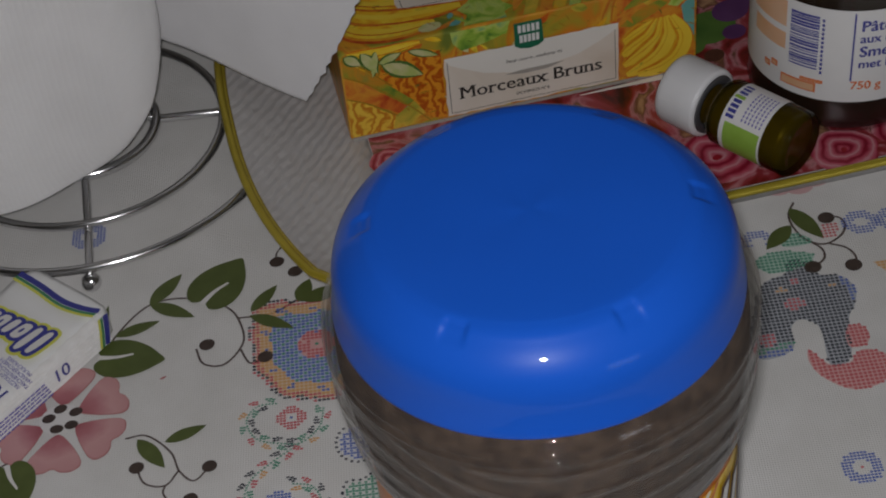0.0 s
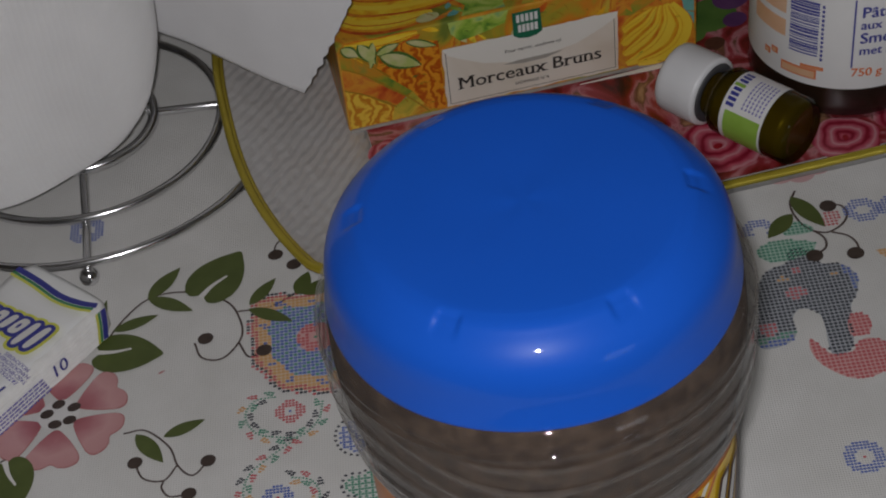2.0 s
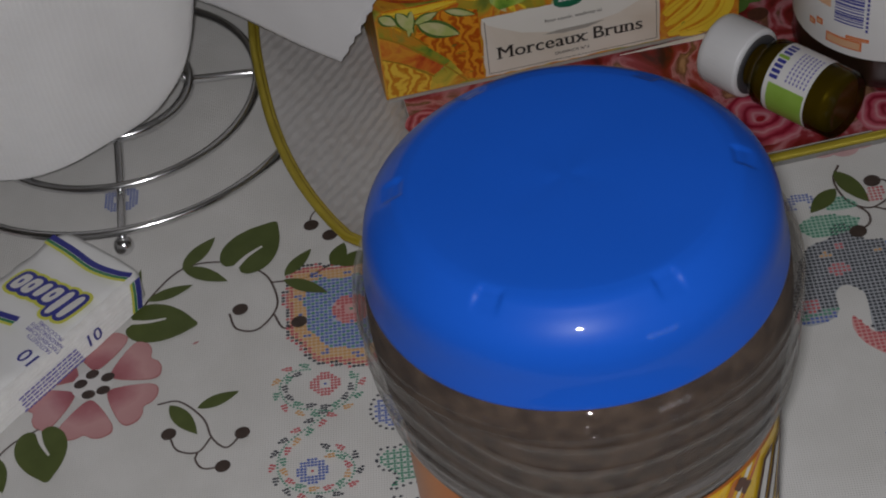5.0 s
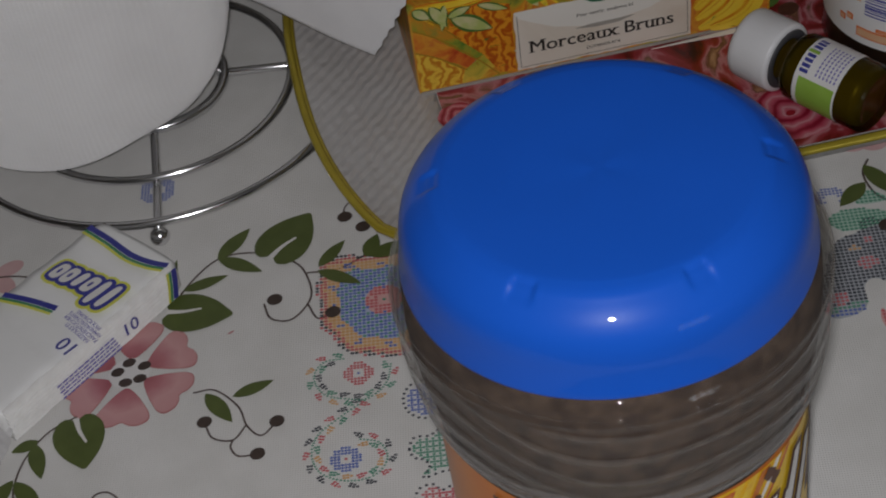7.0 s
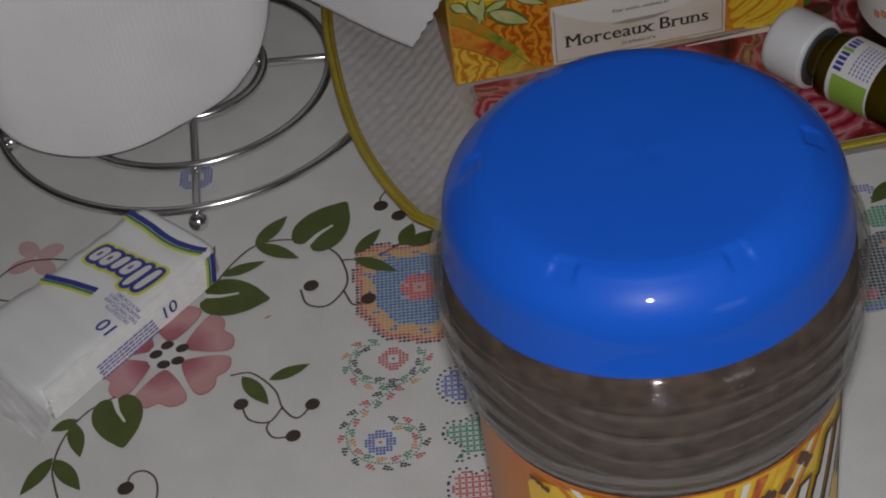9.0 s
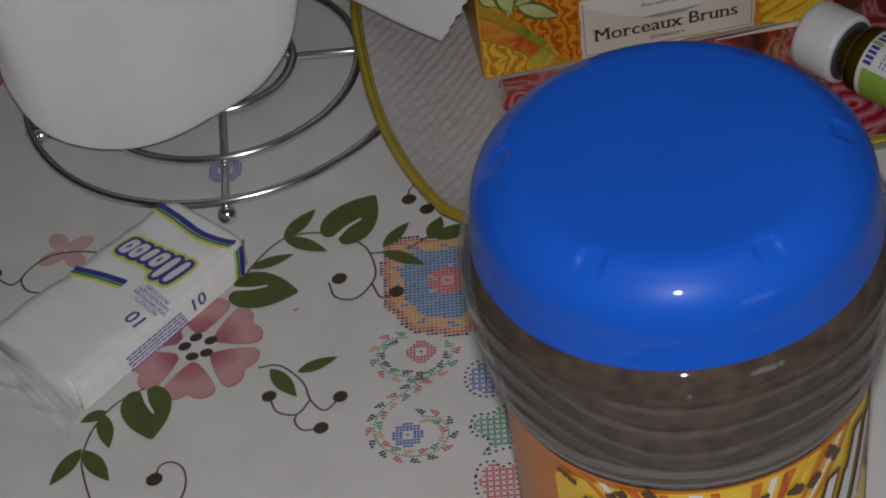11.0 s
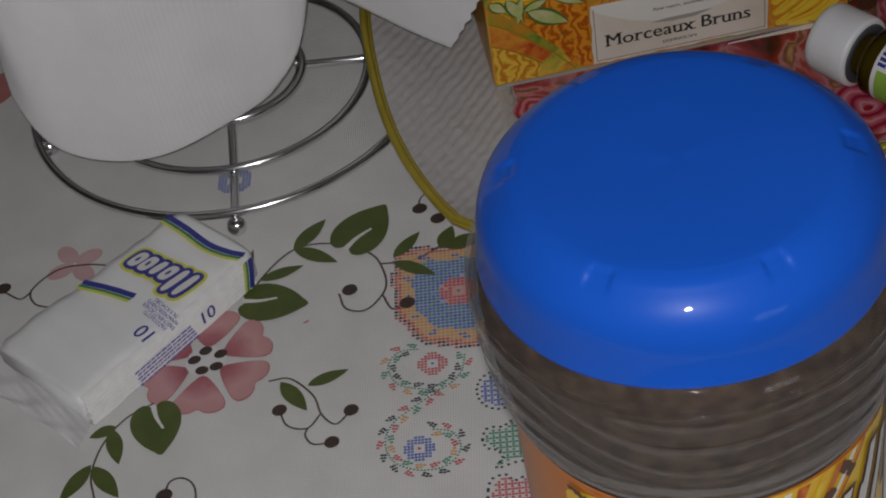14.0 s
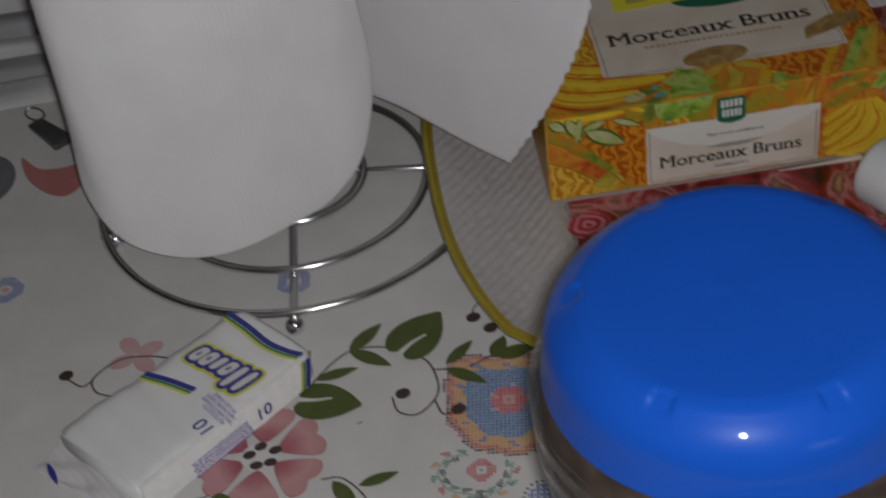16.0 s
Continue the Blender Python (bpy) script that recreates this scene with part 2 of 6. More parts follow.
def thing(name, label, category, group="", kind="", m=None):
    ob = new(name)
    ob.empty_display_size = 0.02
    if m is not None:
        ob.matrix_world = m
    return tagged(ob, label, category, group, kind)


def grid_mesh(name, rows, closed=False, cap=False):
    """A mesh from equally long rows of points; closed joins each row's end to its start."""
    n = len(rows[0])
    verts = [tuple(p) for r in rows for p in r]
    faces = []
    for i in range(len(rows) - 1):
        for j in range(n if closed else n - 1):
            k = (j + 1) % n
            faces.append((i * n + j, i * n + k, (i + 1) * n + k, (i + 1) * n + j))
    if cap:
        faces.append(tuple(reversed(range(n))))
        faces.append(tuple((len(rows) - 1) * n + j for j in range(n)))
    me = bpy.data.meshes.new(name)
    me.from_pydata(verts, [], faces)
    me.update()
    return me


def lathe(name, profile, seg=96, cap=True, shape=None):
    """Turns a profile of (radius, height) round z, its outside outwards. shape(angle, r, z) may bend it."""
    turn = sum((a[0] * b[1] - b[0] * a[1]) for a, b in zip(profile, profile[1:] + profile[:1]))
    if turn < 0:
        profile = profile[::-1]
    rows = []
    for r, z in profile:
        row = []
        for j in range(seg):
            a = 2 * math.pi * j / seg
            rr, zz = shape(a, r, z) if shape else (r, z)
            row.append((rr * math.cos(a), rr * math.sin(a), zz))
        rows.append(row)
    return grid_mesh(name, rows, True, cap)


def smooth_line(points, steps=8, closed=False):
    """A Catmull-Rom line through the points."""
    pts = [Vector(p) for p in points]
    out = []
    n = len(pts)
    for i in range(n if closed else n - 1):
        if closed:
            a, b, c, d = (pts[(i + k - 1) % n] for k in range(4))
        else:
            b, c = pts[i], pts[i + 1]
            a = pts[i - 1] if i else b * 2 - c
            d = pts[i + 2] if i + 2 < n else c * 2 - b
        for s in range(steps):
            t = s / steps
            out.append(0.5 * ((2 * b) + (c - a) * t + (2 * a - 5 * b + 4 * c - d) * t * t + (3 * b - a - 3 * c + d) * t ** 3))
    if not closed:
        out.append(pts[-1])
    return out


def tube(name, line, radius, seg=10, closed=False):
    """A round wire along a line of points; radius may be a function of the share of the length."""
    rows = []
    n = len(line)
    for i, p in enumerate(line):
        a = line[i - 1] if (i or closed) else line[i]
        b = line[(i + 1) % n] if (i + 1 < n or closed) else line[i]
        way = (Vector(b) - Vector(a)).normalized()
        side = way.cross(Vector((0, 0, 1)))
        side = side.normalized() if side.length > 1e-4 else Vector((1, 0, 0))
        up = side.cross(way).normalized()
        r = radius(i / max(1, n - 1)) if callable(radius) else radius
        rows.append([Vector(p) + side * math.cos(2 * math.pi * k / seg) * r + up * math.sin(2 * math.pi * k / seg) * r for k in range(seg)])
    if closed:
        rows.append(rows[0])
    return grid_mesh(name, rows, True, not closed)


def box_bm(x0, y0, z0, x1, y1, z1, bevel=0.0, seg=2):
    bm = bmesh.new()
    bmesh.ops.create_cube(bm, size=1)
    bmesh.ops.transform(bm, matrix=Matrix.Translation(((x0 + x1) / 2, (y0 + y1) / 2, (z0 + z1) / 2)) @ Matrix.Diagonal((x1 - x0, y1 - y0, z1 - z0, 1)), verts=bm.verts)
    if bevel:
        bmesh.ops.bevel(bm, geom=bm.edges[:], offset=bevel, segments=seg, affect="EDGES", profile=0.6)
    return bm


LAYER = [0]


def lift():
    """A hair more height for each print, so that no two lie in one plane."""
    LAYER[0] = (LAYER[0] + 1) % 60
    return LAYER[0] * 0.000003


def flat(name, outline, z, frame3=None):
    """A flat printed shape: the outline (x, y) at height z, or on the plane of frame3 = (origin, u, v, normal)."""
    z += lift()
    if frame3:
        o, u, v, n = frame3
        pts = [o + u * x + v * y + n * z for x, y in outline]
    else:
        pts = [Vector((x, y, z)) for x, y in outline]
    me = bpy.data.meshes.new(name)
    me.from_pydata([tuple(p) for p in pts], [], [tuple(range(len(pts)))])
    me.update()
    return me


def words(name, text, size, parent, material, m, label="", squeeze=1.0):
    """Lettering as a flat mesh, its baseline's middle at the pose m (x along the line, y up the letters)."""
    cu = bpy.data.curves.new(name, "FONT")
    cu.body, cu.size, cu.align_x = text, size, "CENTER"
    cu.resolution_u = 3
    tmp = bpy.data.objects.new(name, cu)
    me = bpy.data.meshes.new_from_object(tmp)
    bpy.data.objects.remove(tmp)
    me.transform(m @ Matrix.Diagonal((squeeze, 1, 1, 1)))
    me.materials.clear()
    bold = me.copy()
    bold.transform(Matrix.Translation(m.to_3x3() @ Vector((size * 0.022, size * 0.010, 0.00004))))
    part(name, bold, material, parent, smooth=False)
    return part(name, me, material, parent, label, smooth=False)


def serif_words(name, text, size, parent, material, m, squeeze=1.0):
    """Heavy lettering with feet: a short bar is set across every flat stroke end of the plain letters."""
    cu = bpy.data.curves.new(name, "FONT")
    cu.body, cu.size, cu.align_x = text, size, "CENTER"
    cu.resolution_u = 3
    tmp = bpy.data.objects.new(name, cu)
    me = bpy.data.meshes.new_from_object(tmp)
    bpy.data.objects.remove(tmp)
    bm = bmesh.new()
    bm.from_mesh(me)
    ends = []
    for e in bm.edges:
        (ax, ay, _), (bx, by, _) = e.verts[0].co, e.verts[1].co
        if e.is_boundary and abs(ay - by) < size * 0.003 and size * 0.04 < abs(ax - bx) < size * 0.17:
            inner = e.link_faces[0].calc_center_median().y
            ends.append((min(ax, bx), max(ax, bx), ay, 1 if inner > ay else -1))
    for x0, x1, y, way in ends:
        k = size * 0.070
        bm.faces.new([bm.verts.new((x, yy, 0.00003)) for x, yy in ((x0 - k, y), (x1 + k, y), (x1 + k, y + way * size * 0.048), (x0 - k, y + way * size * 0.048))])
    for dx in (0.0, 0.013, 0.026):
        copy = bm.copy()
        bmesh.ops.transform(copy, matrix=m @ Matrix.Translation((size * (dx - 0.016), 0, 0.00006 + 0.0006 * dx)) @ Matrix.Diagonal((squeeze, 1, 1, 1)), verts=copy.verts)
        part(name, copy, material, parent, smooth=False)
    bm.free()
    bpy.data.meshes.remove(me)


def face_pose(o, u, v, n, x, y, z, turn=0.0):
    """The pose of a print at (x, y) on the plane (o, u, v, n)."""
    p = o + u * x + v * y + n * z
    return Matrix(((u.x, v.x, n.x, p.x), (u.y, v.y, n.y, p.y), (u.z, v.z, n.z, p.z), (0, 0, 0, 1))) @ pose(0, 0, 0, 0, 0, turn)


def disc_pts(x, y, rx, ry=None, n=20, turn=0.0, a0=0.0, a1=360.0):
    ry = ry or rx
    c, s = math.cos(radians(turn)), math.sin(radians(turn))
    out = []
    full = abs(a1 - a0) >= 360
    for i in range(n if full else n + 1):
        a = radians(a0 + (a1 - a0) * i / n)
        px, py = rx * math.cos(a), ry * math.sin(a)
        out.append((x + c * px - s * py, y + s * px + c * py))
    return out


def leaf_pts(x0, y0, x1, y1, w, bend=0.0, n=10):
    """A pointed leaf from its base to its tip, w wide."""
    d = Vector((x1 - x0, y1 - y0))
    s = Vector((-d.y, d.x)).normalized()
    up, down = [], []
    for i in range(n + 1):
        t = i / n
        half = w / 2 * (math.sin(math.pi * t ** 0.85)) ** 0.9 if 0 < t < 1 else 0.0
        mid = Vector((x0, y0)) + d * t + s * bend * math.sin(math.pi * t)
        up.append(mid + s * half)
        if 0 < i < n:
            down.append(mid - s * half)
    return [tuple(p) for p in up] + [tuple(p) for p in reversed(down)]


def ribbon_pts(points, w, steps=7):
    line = smooth_line([(x, y, 0) for x, y in points], steps)
    left, right = [], []
    for i, p in enumerate(line):
        a, b = line[max(0, i - 1)], line[min(len(line) - 1, i + 1)]
        d = (b - a).normalized()
        s = Vector((-d.y, d.x, 0)) * (w / 2)
        left.append(p + s)
        right.append(p - s)
    return left, right


def ribbon(name, points, w, z, frame3=None, steps=7):
    left, right = ribbon_pts(points, w, steps)
    z += lift()
    rows = []
    for a, b in zip(left, right):
        if frame3:
            o, u, v, n = frame3
            rows.append([o + u * a.x + v * a.y + n * z, o + u * b.x + v * b.y + n * z])
        else:
            rows.append([(a.x, a.y, z), (b.x, b.y, z)])
    return grid_mesh(name, rows)


# ---- the room, far round the table ----
X0, X1, Y0, Y1, Z0, Z1 = -2.2, 2.3, -3.0, 1.9, -0.75, 1.75


# soft paper scatters light within and at its edges
for soft_name in ("towel", "tissue"):
    soft = M[soft_name].node_tree.nodes["Principled BSDF"]
    soft.inputs["Diffuse Roughness"].default_value = 1.0
    soft.inputs["Subsurface Weight"].default_value = 0.12
    soft.inputs["Subsurface Radius"].default_value = (1.0, 0.9, 0.8)
    soft.inputs["Subsurface Scale"].default_value = 0.004


def slab(name, a, b, material, label, parent=None):
    return tagged(part(name, box_bm(*a, *b), material, parent, smooth=False), label, name.split("_")[0], kind="structure")


slab("floor", (X0, Y0, Z0 - 0.1), (X1, Y1, Z0), M["floor_tile"], "beige tiled kitchen floor under the table")
slab("ceiling", (X0, Y0, Z1), (X1, Y1, Z1 + 0.1), M["plaster"], "pale plaster ceiling")
slab("wall_north", (X0, Y1, Z0), (X1, Y1 + 0.15, Z1), M["plaster"], "pale plaster wall")
slab("wall_west", (X0 - 0.15, Y0, Z0), (X0, Y1, Z1), M["plaster"], "pale plaster wall")
slab("wall_east", (X1, Y0, Z0), (X1 + 0.15, Y1, Z1), M["plaster"], "pale plaster wall")
WX0, WX1, WZ0, WZ1 = 0.85, 1.85, 0.35, 1.15
wall_south = thing("wall_south", "pale plaster wall with a window", "wall", kind="structure")
for a, b in (((X0, Y0 - 0.15, Z0), (WX0, Y0, Z1)), ((WX1, Y0 - 0.15, Z0), (X1, Y0, Z1)), ((WX0, Y0 - 0.15, Z0), (WX1, Y0, WZ0)), ((WX0, Y0 - 0.15, WZ1), (WX1, Y0, Z1))):
    part("wall_piece", box_bm(*a, *b), M["plaster"], wall_south, smooth=False)
window = thing("window_1", "white window with four panes", "window", kind="structure")
for x in (WX0, WX0 + 0.24, WX0 + 0.48, WX0 + 0.72, WX1 - 0.04):
    part("window_frame", box_bm(x, Y0 - 0.10, WZ0, x + 0.04, Y0 - 0.04, WZ1, 0.004), M["plastic_white"], window, smooth=False)
for z in (WZ0, WZ1 - 0.04):
    part("window_frame", box_bm(WX0 + 0.04, Y0 - 0.095, z, WX1 - 0.04, Y0 - 0.045, z + 0.04), M["plastic_white"], window, smooth=False)

# ---- table and cloth ----
table = thing("dining_table", "brown wooden table under a printed oilcloth", "table")
part("tabletop", box_bm(-0.75, -0.52, -0.035, 0.85, 0.62, -0.0012, 0.004), M["wood"], table, smooth=False)
for x in (-0.68, 0.72):
    for y in (-0.45, 0.49):
        part("leg", box_bm(x, y, -0.75, x + 0.06, y + 0.06, -0.035, 0.004), M["wood"], table, smooth=False)

cloth = tagged(part("tablecloth", box_bm(-0.755, -0.525, -0.0012, 0.855, 0.625, 0.0, 0.0), M["cloth"], None, smooth=False),
               "white linen-look oilcloth printed with flowers, leaves and cross-stitch motifs", "tablecloth")
P0, P1, P2, P3 = 0.0003, 0.0005, 0.0007, 0.0009


def berry(x, y, r=0.0037):
    part("berry_print", flat("berry_print", disc_pts(x, y, r, r * 0.92, 16, 20), P2), M["berry"], cloth, smooth=False)


def stem(points, w=0.0010):
    part("stem_print", ribbon("stem_print", points, w, P1), M["stem"], cloth, smooth=False)


def leaf(x0, y0, x1, y1, w, bend=0.0):
    part("leaf_print", flat("leaf_print", leaf_pts(x0, y0, x1, y1, w, bend), P2), M["leaf"], cloth, smooth=False)


def heart_leaf(x0, y0, x1, y1, w, notch=1):
    """A broad leaf with a pale slit that runs in from its base."""
    d, s = Vector((x1 - x0, y1 - y0)), Vector((-(y1 - y0), x1 - x0)).normalized()
    prof = [(0.03, 0.0), (-0.05, 0.20), (0.01, 0.40), (0.20, 0.54), (0.45, 0.53), (0.70, 0.38), (0.90, 0.16), (1.0, 0.0)]
    o = Vector((x0, y0))
    up = [o + d * t + s * w * k for t, k in prof]
    down = [o + d * t - s * w * k for t, k in prof[1:-1]]
    line = smooth_line([(p.x, p.y, 0) for p in up + down[::-1]], 4, True)
    part("leaf_print", flat("leaf_print", [(p.x, p.y) for p in line], P2), M["leaf"], cloth, smooth=False)
    pts = [o - d * 0.02, o + d * 0.25 + s * w * 0.03 * notch, o + d * 0.50 + s * w * 0.14 * notch]
    left, right = ribbon_pts([(p.x, p.y) for p in pts], w * 0.13, 5)
    k = len(left)
    left = [l + (r - l) * 0.42 * i / k for i, (l, r) in enumerate(zip(left, right))]
    right = [r + (l - r) * 0.42 * i / k for i, (l, r) in enumerate(zip(left, right))]
    part("leaf_slit", grid_mesh("leaf_slit", [[(a.x, a.y, P3), (b.x, b.y, P3)] for a, b in zip(left, right)]), M["paper_white"], cloth, smooth=False)


# the leafy spray between the holder and the jar
stem([(-0.0565, -0.0135), (-0.0456, 0.0036), (-0.028, 0.0176), (-0.0086, 0.0150), (0.0059, 0.0034), (0.0100, -0.0089), (0.0088, -0.0219), (-0.0014, -0.0317), (-0.0105, -0.0282), (-0.0122, -0.0180)], 0.0010)
stem([(0.0071, -0.0251), (0.0098, -0.0350), (0.0170, -0.0336)])
stem([(0.0095, -0.0052), (0.0256, -0.0075), (0.0433, -0.0004)])
stem([(0.0394, 0.0358), (0.0350, 0.0310), (0.0340, 0.0251)], 0.0008)
stem([(0.0454, 0.0171), (0.0440, 0.0200), (0.0410, 0.0157)], 0.0008)
for x, y in ((-0.0070, -0.0172), (0.0170, -0.0336), (0.0340, 0.0251), (0.0410, 0.0157)):
    berry(x, y)
heart_leaf(-0.0046, 0.0098, 0.0187, 0.0333, 0.0232, -1)
heart_leaf(-0.0555, -0.0088, -0.0268, -0.0196, 0.0212, 1)
for row in ((-0.0285, 0.0175, -0.0106, 0.0328, 0.0082), (-0.0285, 0.0180, -0.0095, 0.0022, 0.0078), (-0.0470, 0.0022, -0.0251, 0.0054, 0.0066),
            (-0.0560, -0.0030, -0.0470, 0.0239, 0.0050), (0.0159, -0.0035, 0.0311, 0.0097, 0.0066), (0.0151, -0.0056, 0.0330, -0.0204, 0.0070),
            (0.0383, -0.0047, 0.0465, 0.0086, 0.0080), (0.0400, -0.0046, 0.0610, -0.0018, 0.0090)):
    leaf(*row)


def petal_ink(cx, cy, r):
    """Pink ink, deep at the heart, pale in the middle of the petals and deeper again at their ends."""
    m = mat("shaded_petal_print", (0.6, 0.3, 0.3), 0.5)
    nt = m.node_tree
    tc = nt.nodes.new("ShaderNodeTexCoord")
    d = nt.nodes.new("ShaderNodeVectorMath")
    d.operation = "DISTANCE"
    d.inputs[1].default_value = (cx, cy, P2)
    n = node(nt, "ShaderNodeTexNoise", Scale=110.0, Detail=3.0)
    k = nt.nodes.new("ShaderNodeMath")
    k.operation = "MULTIPLY_ADD"
    k.inputs[1].default_value = 1 / r
    w = nt.nodes.new("ShaderNodeMath")
    w.operation = "MULTIPLY_ADD"
    w.inputs[1].default_value, w.inputs[2].default_value = 0.30, -0.15
    ramp = nt.nodes.new("ShaderNodeValToRGB")
    stops = [(0.25, (0.36, 0.10, 0.12)), (0.48, (0.46, 0.17, 0.19)), (0.75, (0.60, 0.33, 0.33)), (0.98, (0.56, 0.29, 0.29))]
    while len(ramp.color_ramp.elements) < len(stops):
        ramp.color_ramp.elements.new(0.5)
    for e, (p, c) in zip(ramp.color_ramp.elements, stops):
        e.position, e.color = p, (*c, 1)
    nt.links.new(tc.outputs["Object"], d.inputs[0])
    nt.links.new(tc.outputs["Object"], n.inputs["Vector"])
    nt.links.new(n.outputs["Fac"], w.inputs[0])
    nt.links.new(d.outputs["Value"], k.inputs[0])
    nt.links.new(w.outputs[0], k.inputs[2])
    nt.links.new(k.outputs[0], ramp.inputs["Fac"])
    nt.links.new(ramp.outputs["Color"], nt.nodes["Principled BSDF"].inputs["Base Color"])
    return m


def pink_flower(cx, cy, r, turn, petals=6):
    """Heart-shaped petals, nearly touching, round a white heart with five dark seeds."""
    ink = petal_ink(cx, cy, r)
    prof = [(0.30, 0.05), (0.45, 0.19), (0.65, 0.325), (0.80, 0.40), (0.92, 0.39), (1.0, 0.26), (0.995, 0.12), (0.935, 0.0)]
    for k in range(petals):
        a = turn + 360 / petals * k
        c, s = math.cos(radians(a)), math.sin(radians(a))
        skew = 0.05 * math.sin(2.1 * k + 1)
        for name, f, material, z in (("petal_outline", 1.0, M["petal_rim"], P1), ("petal", 0.962, ink, P2)):
            pts = [(t + skew * w, w) for t, w in prof] + [(t - skew * w, -w) for t, w in prof[-2::-1]]
            line = smooth_line([(0.66 + (t - 0.66) * f, w * f, 0) for t, w in pts], 4, True)
            part(name, flat(name, [(cx + r * (c * p.x - s * p.y), cy + r * (s * p.x + c * p.y)) for p in line], z), material, cloth, smooth=False)
    part("flower_heart", flat("flower_heart", disc_pts(cx, cy, r * 0.31, r * 0.29, 24), P3), M["paper_white"], cloth, smooth=False)
    for x, y, a in ((0.0006, 0.0059, 15), (-0.0050, 0.0019, 10), (-0.0023, -0.0053, -10), (0.0042, -0.0049, 0), (0.0070, 0.0020, 10)):
        part("seed_print", flat("seed_print", disc_pts(cx + x, cy + y, 0.0031, 0.0025, 14, a), P3 + 0.0002), M["berry"], cloth, smooth=False)


pink_flower(-0.0765, -0.0402, 0.0300, 16)
# the pale flower, the spray beside the pack
for a in (20, 115, 200, 300):
    c, s = math.cos(radians(a)), math.sin(radians(a))
    part("petal", flat("petal", disc_pts(-0.1320 + 0.0074 * c, 0.0425 + 0.0082 * s, 0.0070, 0.0046, 18, a), P0), M["petal_pale"], cloth, smooth=False)
stem([(-0.1130, 0.0345), (-0.1260, 0.0400), (-0.1408, 0.0410), (-0.1534, 0.0313), (-0.1520, 0.0215), (-0.1440, 0.0165)])
stem([(-0.1534, 0.0305), (-0.1590, 0.0272), (-0.1660, 0.0340)])
berry(-0.1667, 0.0368)
# twig with three berries
stem([(-0.0506, -0.0607), (-0.0411, -0.0623), (-0.0327, -0.0748), (-0.0307, -0.0865), (-0.0255, -0.0937), (-0.0179, -0.0882)], 0.0009)
stem([(-0.0309, -0.0860), (-0.0377, -0.0923), (-0.0459, -0.0884), (-0.0481, -0.0788)], 0.0009)
stem([(-0.0377, -0.0923), (-0.0392, -0.0962), (-0.0366, -0.1017), (-0.0287, -0.1031)], 0.0009)
for x, y in ((-0.0179, -0.0882), (-0.0481, -0.0788), (-0.0287, -0.1031)):
    berry(x, y, 0.0034)
leaf(-0.0343, -0.0686, -0.0152, -0.0649, 0.0064)
leaf(-0.0455, -0.0630, -0.0364, -0.0828, 0.0078)
# spray in front of the pack
stem([(-0.1003, -0.0571), (-0.1147, -0.0628), (-0.1255, -0.0744), (-0.1312, -0.0888), (-0.1310, -0.1000), (-0.1290, -0.1130)], 0.0009)
heart_leaf(-0.1020, -0.0593, -0.1008, -0.0878, 0.0205, 1)
for row in ((-0.1190, -0.0660, -0.1310, -0.0690, 0.0062), (-0.1212, -0.0665, -0.1193, -0.0876, 0.0074), (-0.1310, -0.0841, -0.1459, -0.1007, 0.0076), (-0.1305, -0.0852, -0.1205, -0.1055, 0.0080)):
    leaf(*row)
stem([(-0.1015, -0.1100), (-0.0985, -0.1035), (-0.0930, -0.1030), (-0.0887, -0.1085), (-0.0890, -0.1180), (-0.0930, -0.1260)], 0.0009)
berry(-0.1015, -0.1100)
# twig beyond the jar, and the pale flower half under the tray
stem([(0.2764, -0.0208), (0.2707, -0.0283), (0.2696, -0.0379), (0.2719, -0.0468), (0.2787, -0.0520), (0.2876, -0.0492), (0.2926, -0.0431), (0.2915, -0.0372), (0.2862, -0.0361)], 0.0011)
stem([(0.2804, -0.0522), (0.2868, -0.0577), (0.2881, -0.0648), (0.2849, -0.0691)], 0.0011)
stem([(0.2728, -0.0480), (0.2760, -0.0545), (0.2742, -0.0608), (0.2672, -0.0642)], 0.0011)
for x, y in ((0.2862, -0.0361), (0.2849, -0.0691), (0.2672, -0.0642)):
    berry(x, y, 0.0041)
leaf(0.2688, -0.0352, 0.2520, -0.0464, 0.0085)
leaf(0.2726, -0.0240, 0.2794, -0.0486, 0.0092)
for k in range(3):
    part("petal", flat("petal", disc_pts(0.2740 + 0.0095 * k, -0.0085 - 0.0025 * (k % 2), 0.0070, 0.0056, 18), P0), M["petal_pale"], cloth, smooth=False)
# slate and red prints and the small blue flower by the roll
part("slate_print", flat("slate_print", disc_pts(-0.2160, 0.2060, 0.0200, 0.0240, 28), P1), M["grey_dark"], cloth, smooth=False)
red = smooth_line([(-0.1930, 0.2210, 0), (-0.1830, 0.2080, 0), (-0.1700, 0.2050, 0), (-0.1560, 0.2060, 0), (-0.1580, 0.1880, 0), (-0.1680, 0.1790, 0), (-0.1800, 0.1860, 0), (-0.1900, 0.2020, 0)], 5, True)
part("red_print", flat("red_print", [(p.x, p.y) for p in red], P1), M["brick_red"], cloth, smooth=False)
part("crumb_print", flat("crumb_print", leaf_pts(-0.0310, -0.0310, -0.0275, -0.0300, 0.0011), P1), M["petal_rim"], cloth, smooth=False)

# ---- cross-stitch prints ----
GA = radians(-10)
GU, GV = Vector((math.cos(GA), math.sin(GA))), Vector((-math.sin(GA), math.cos(GA)))
STITCH = ("st_blue", "st_green", "st_red", "st_orange", "st_black")


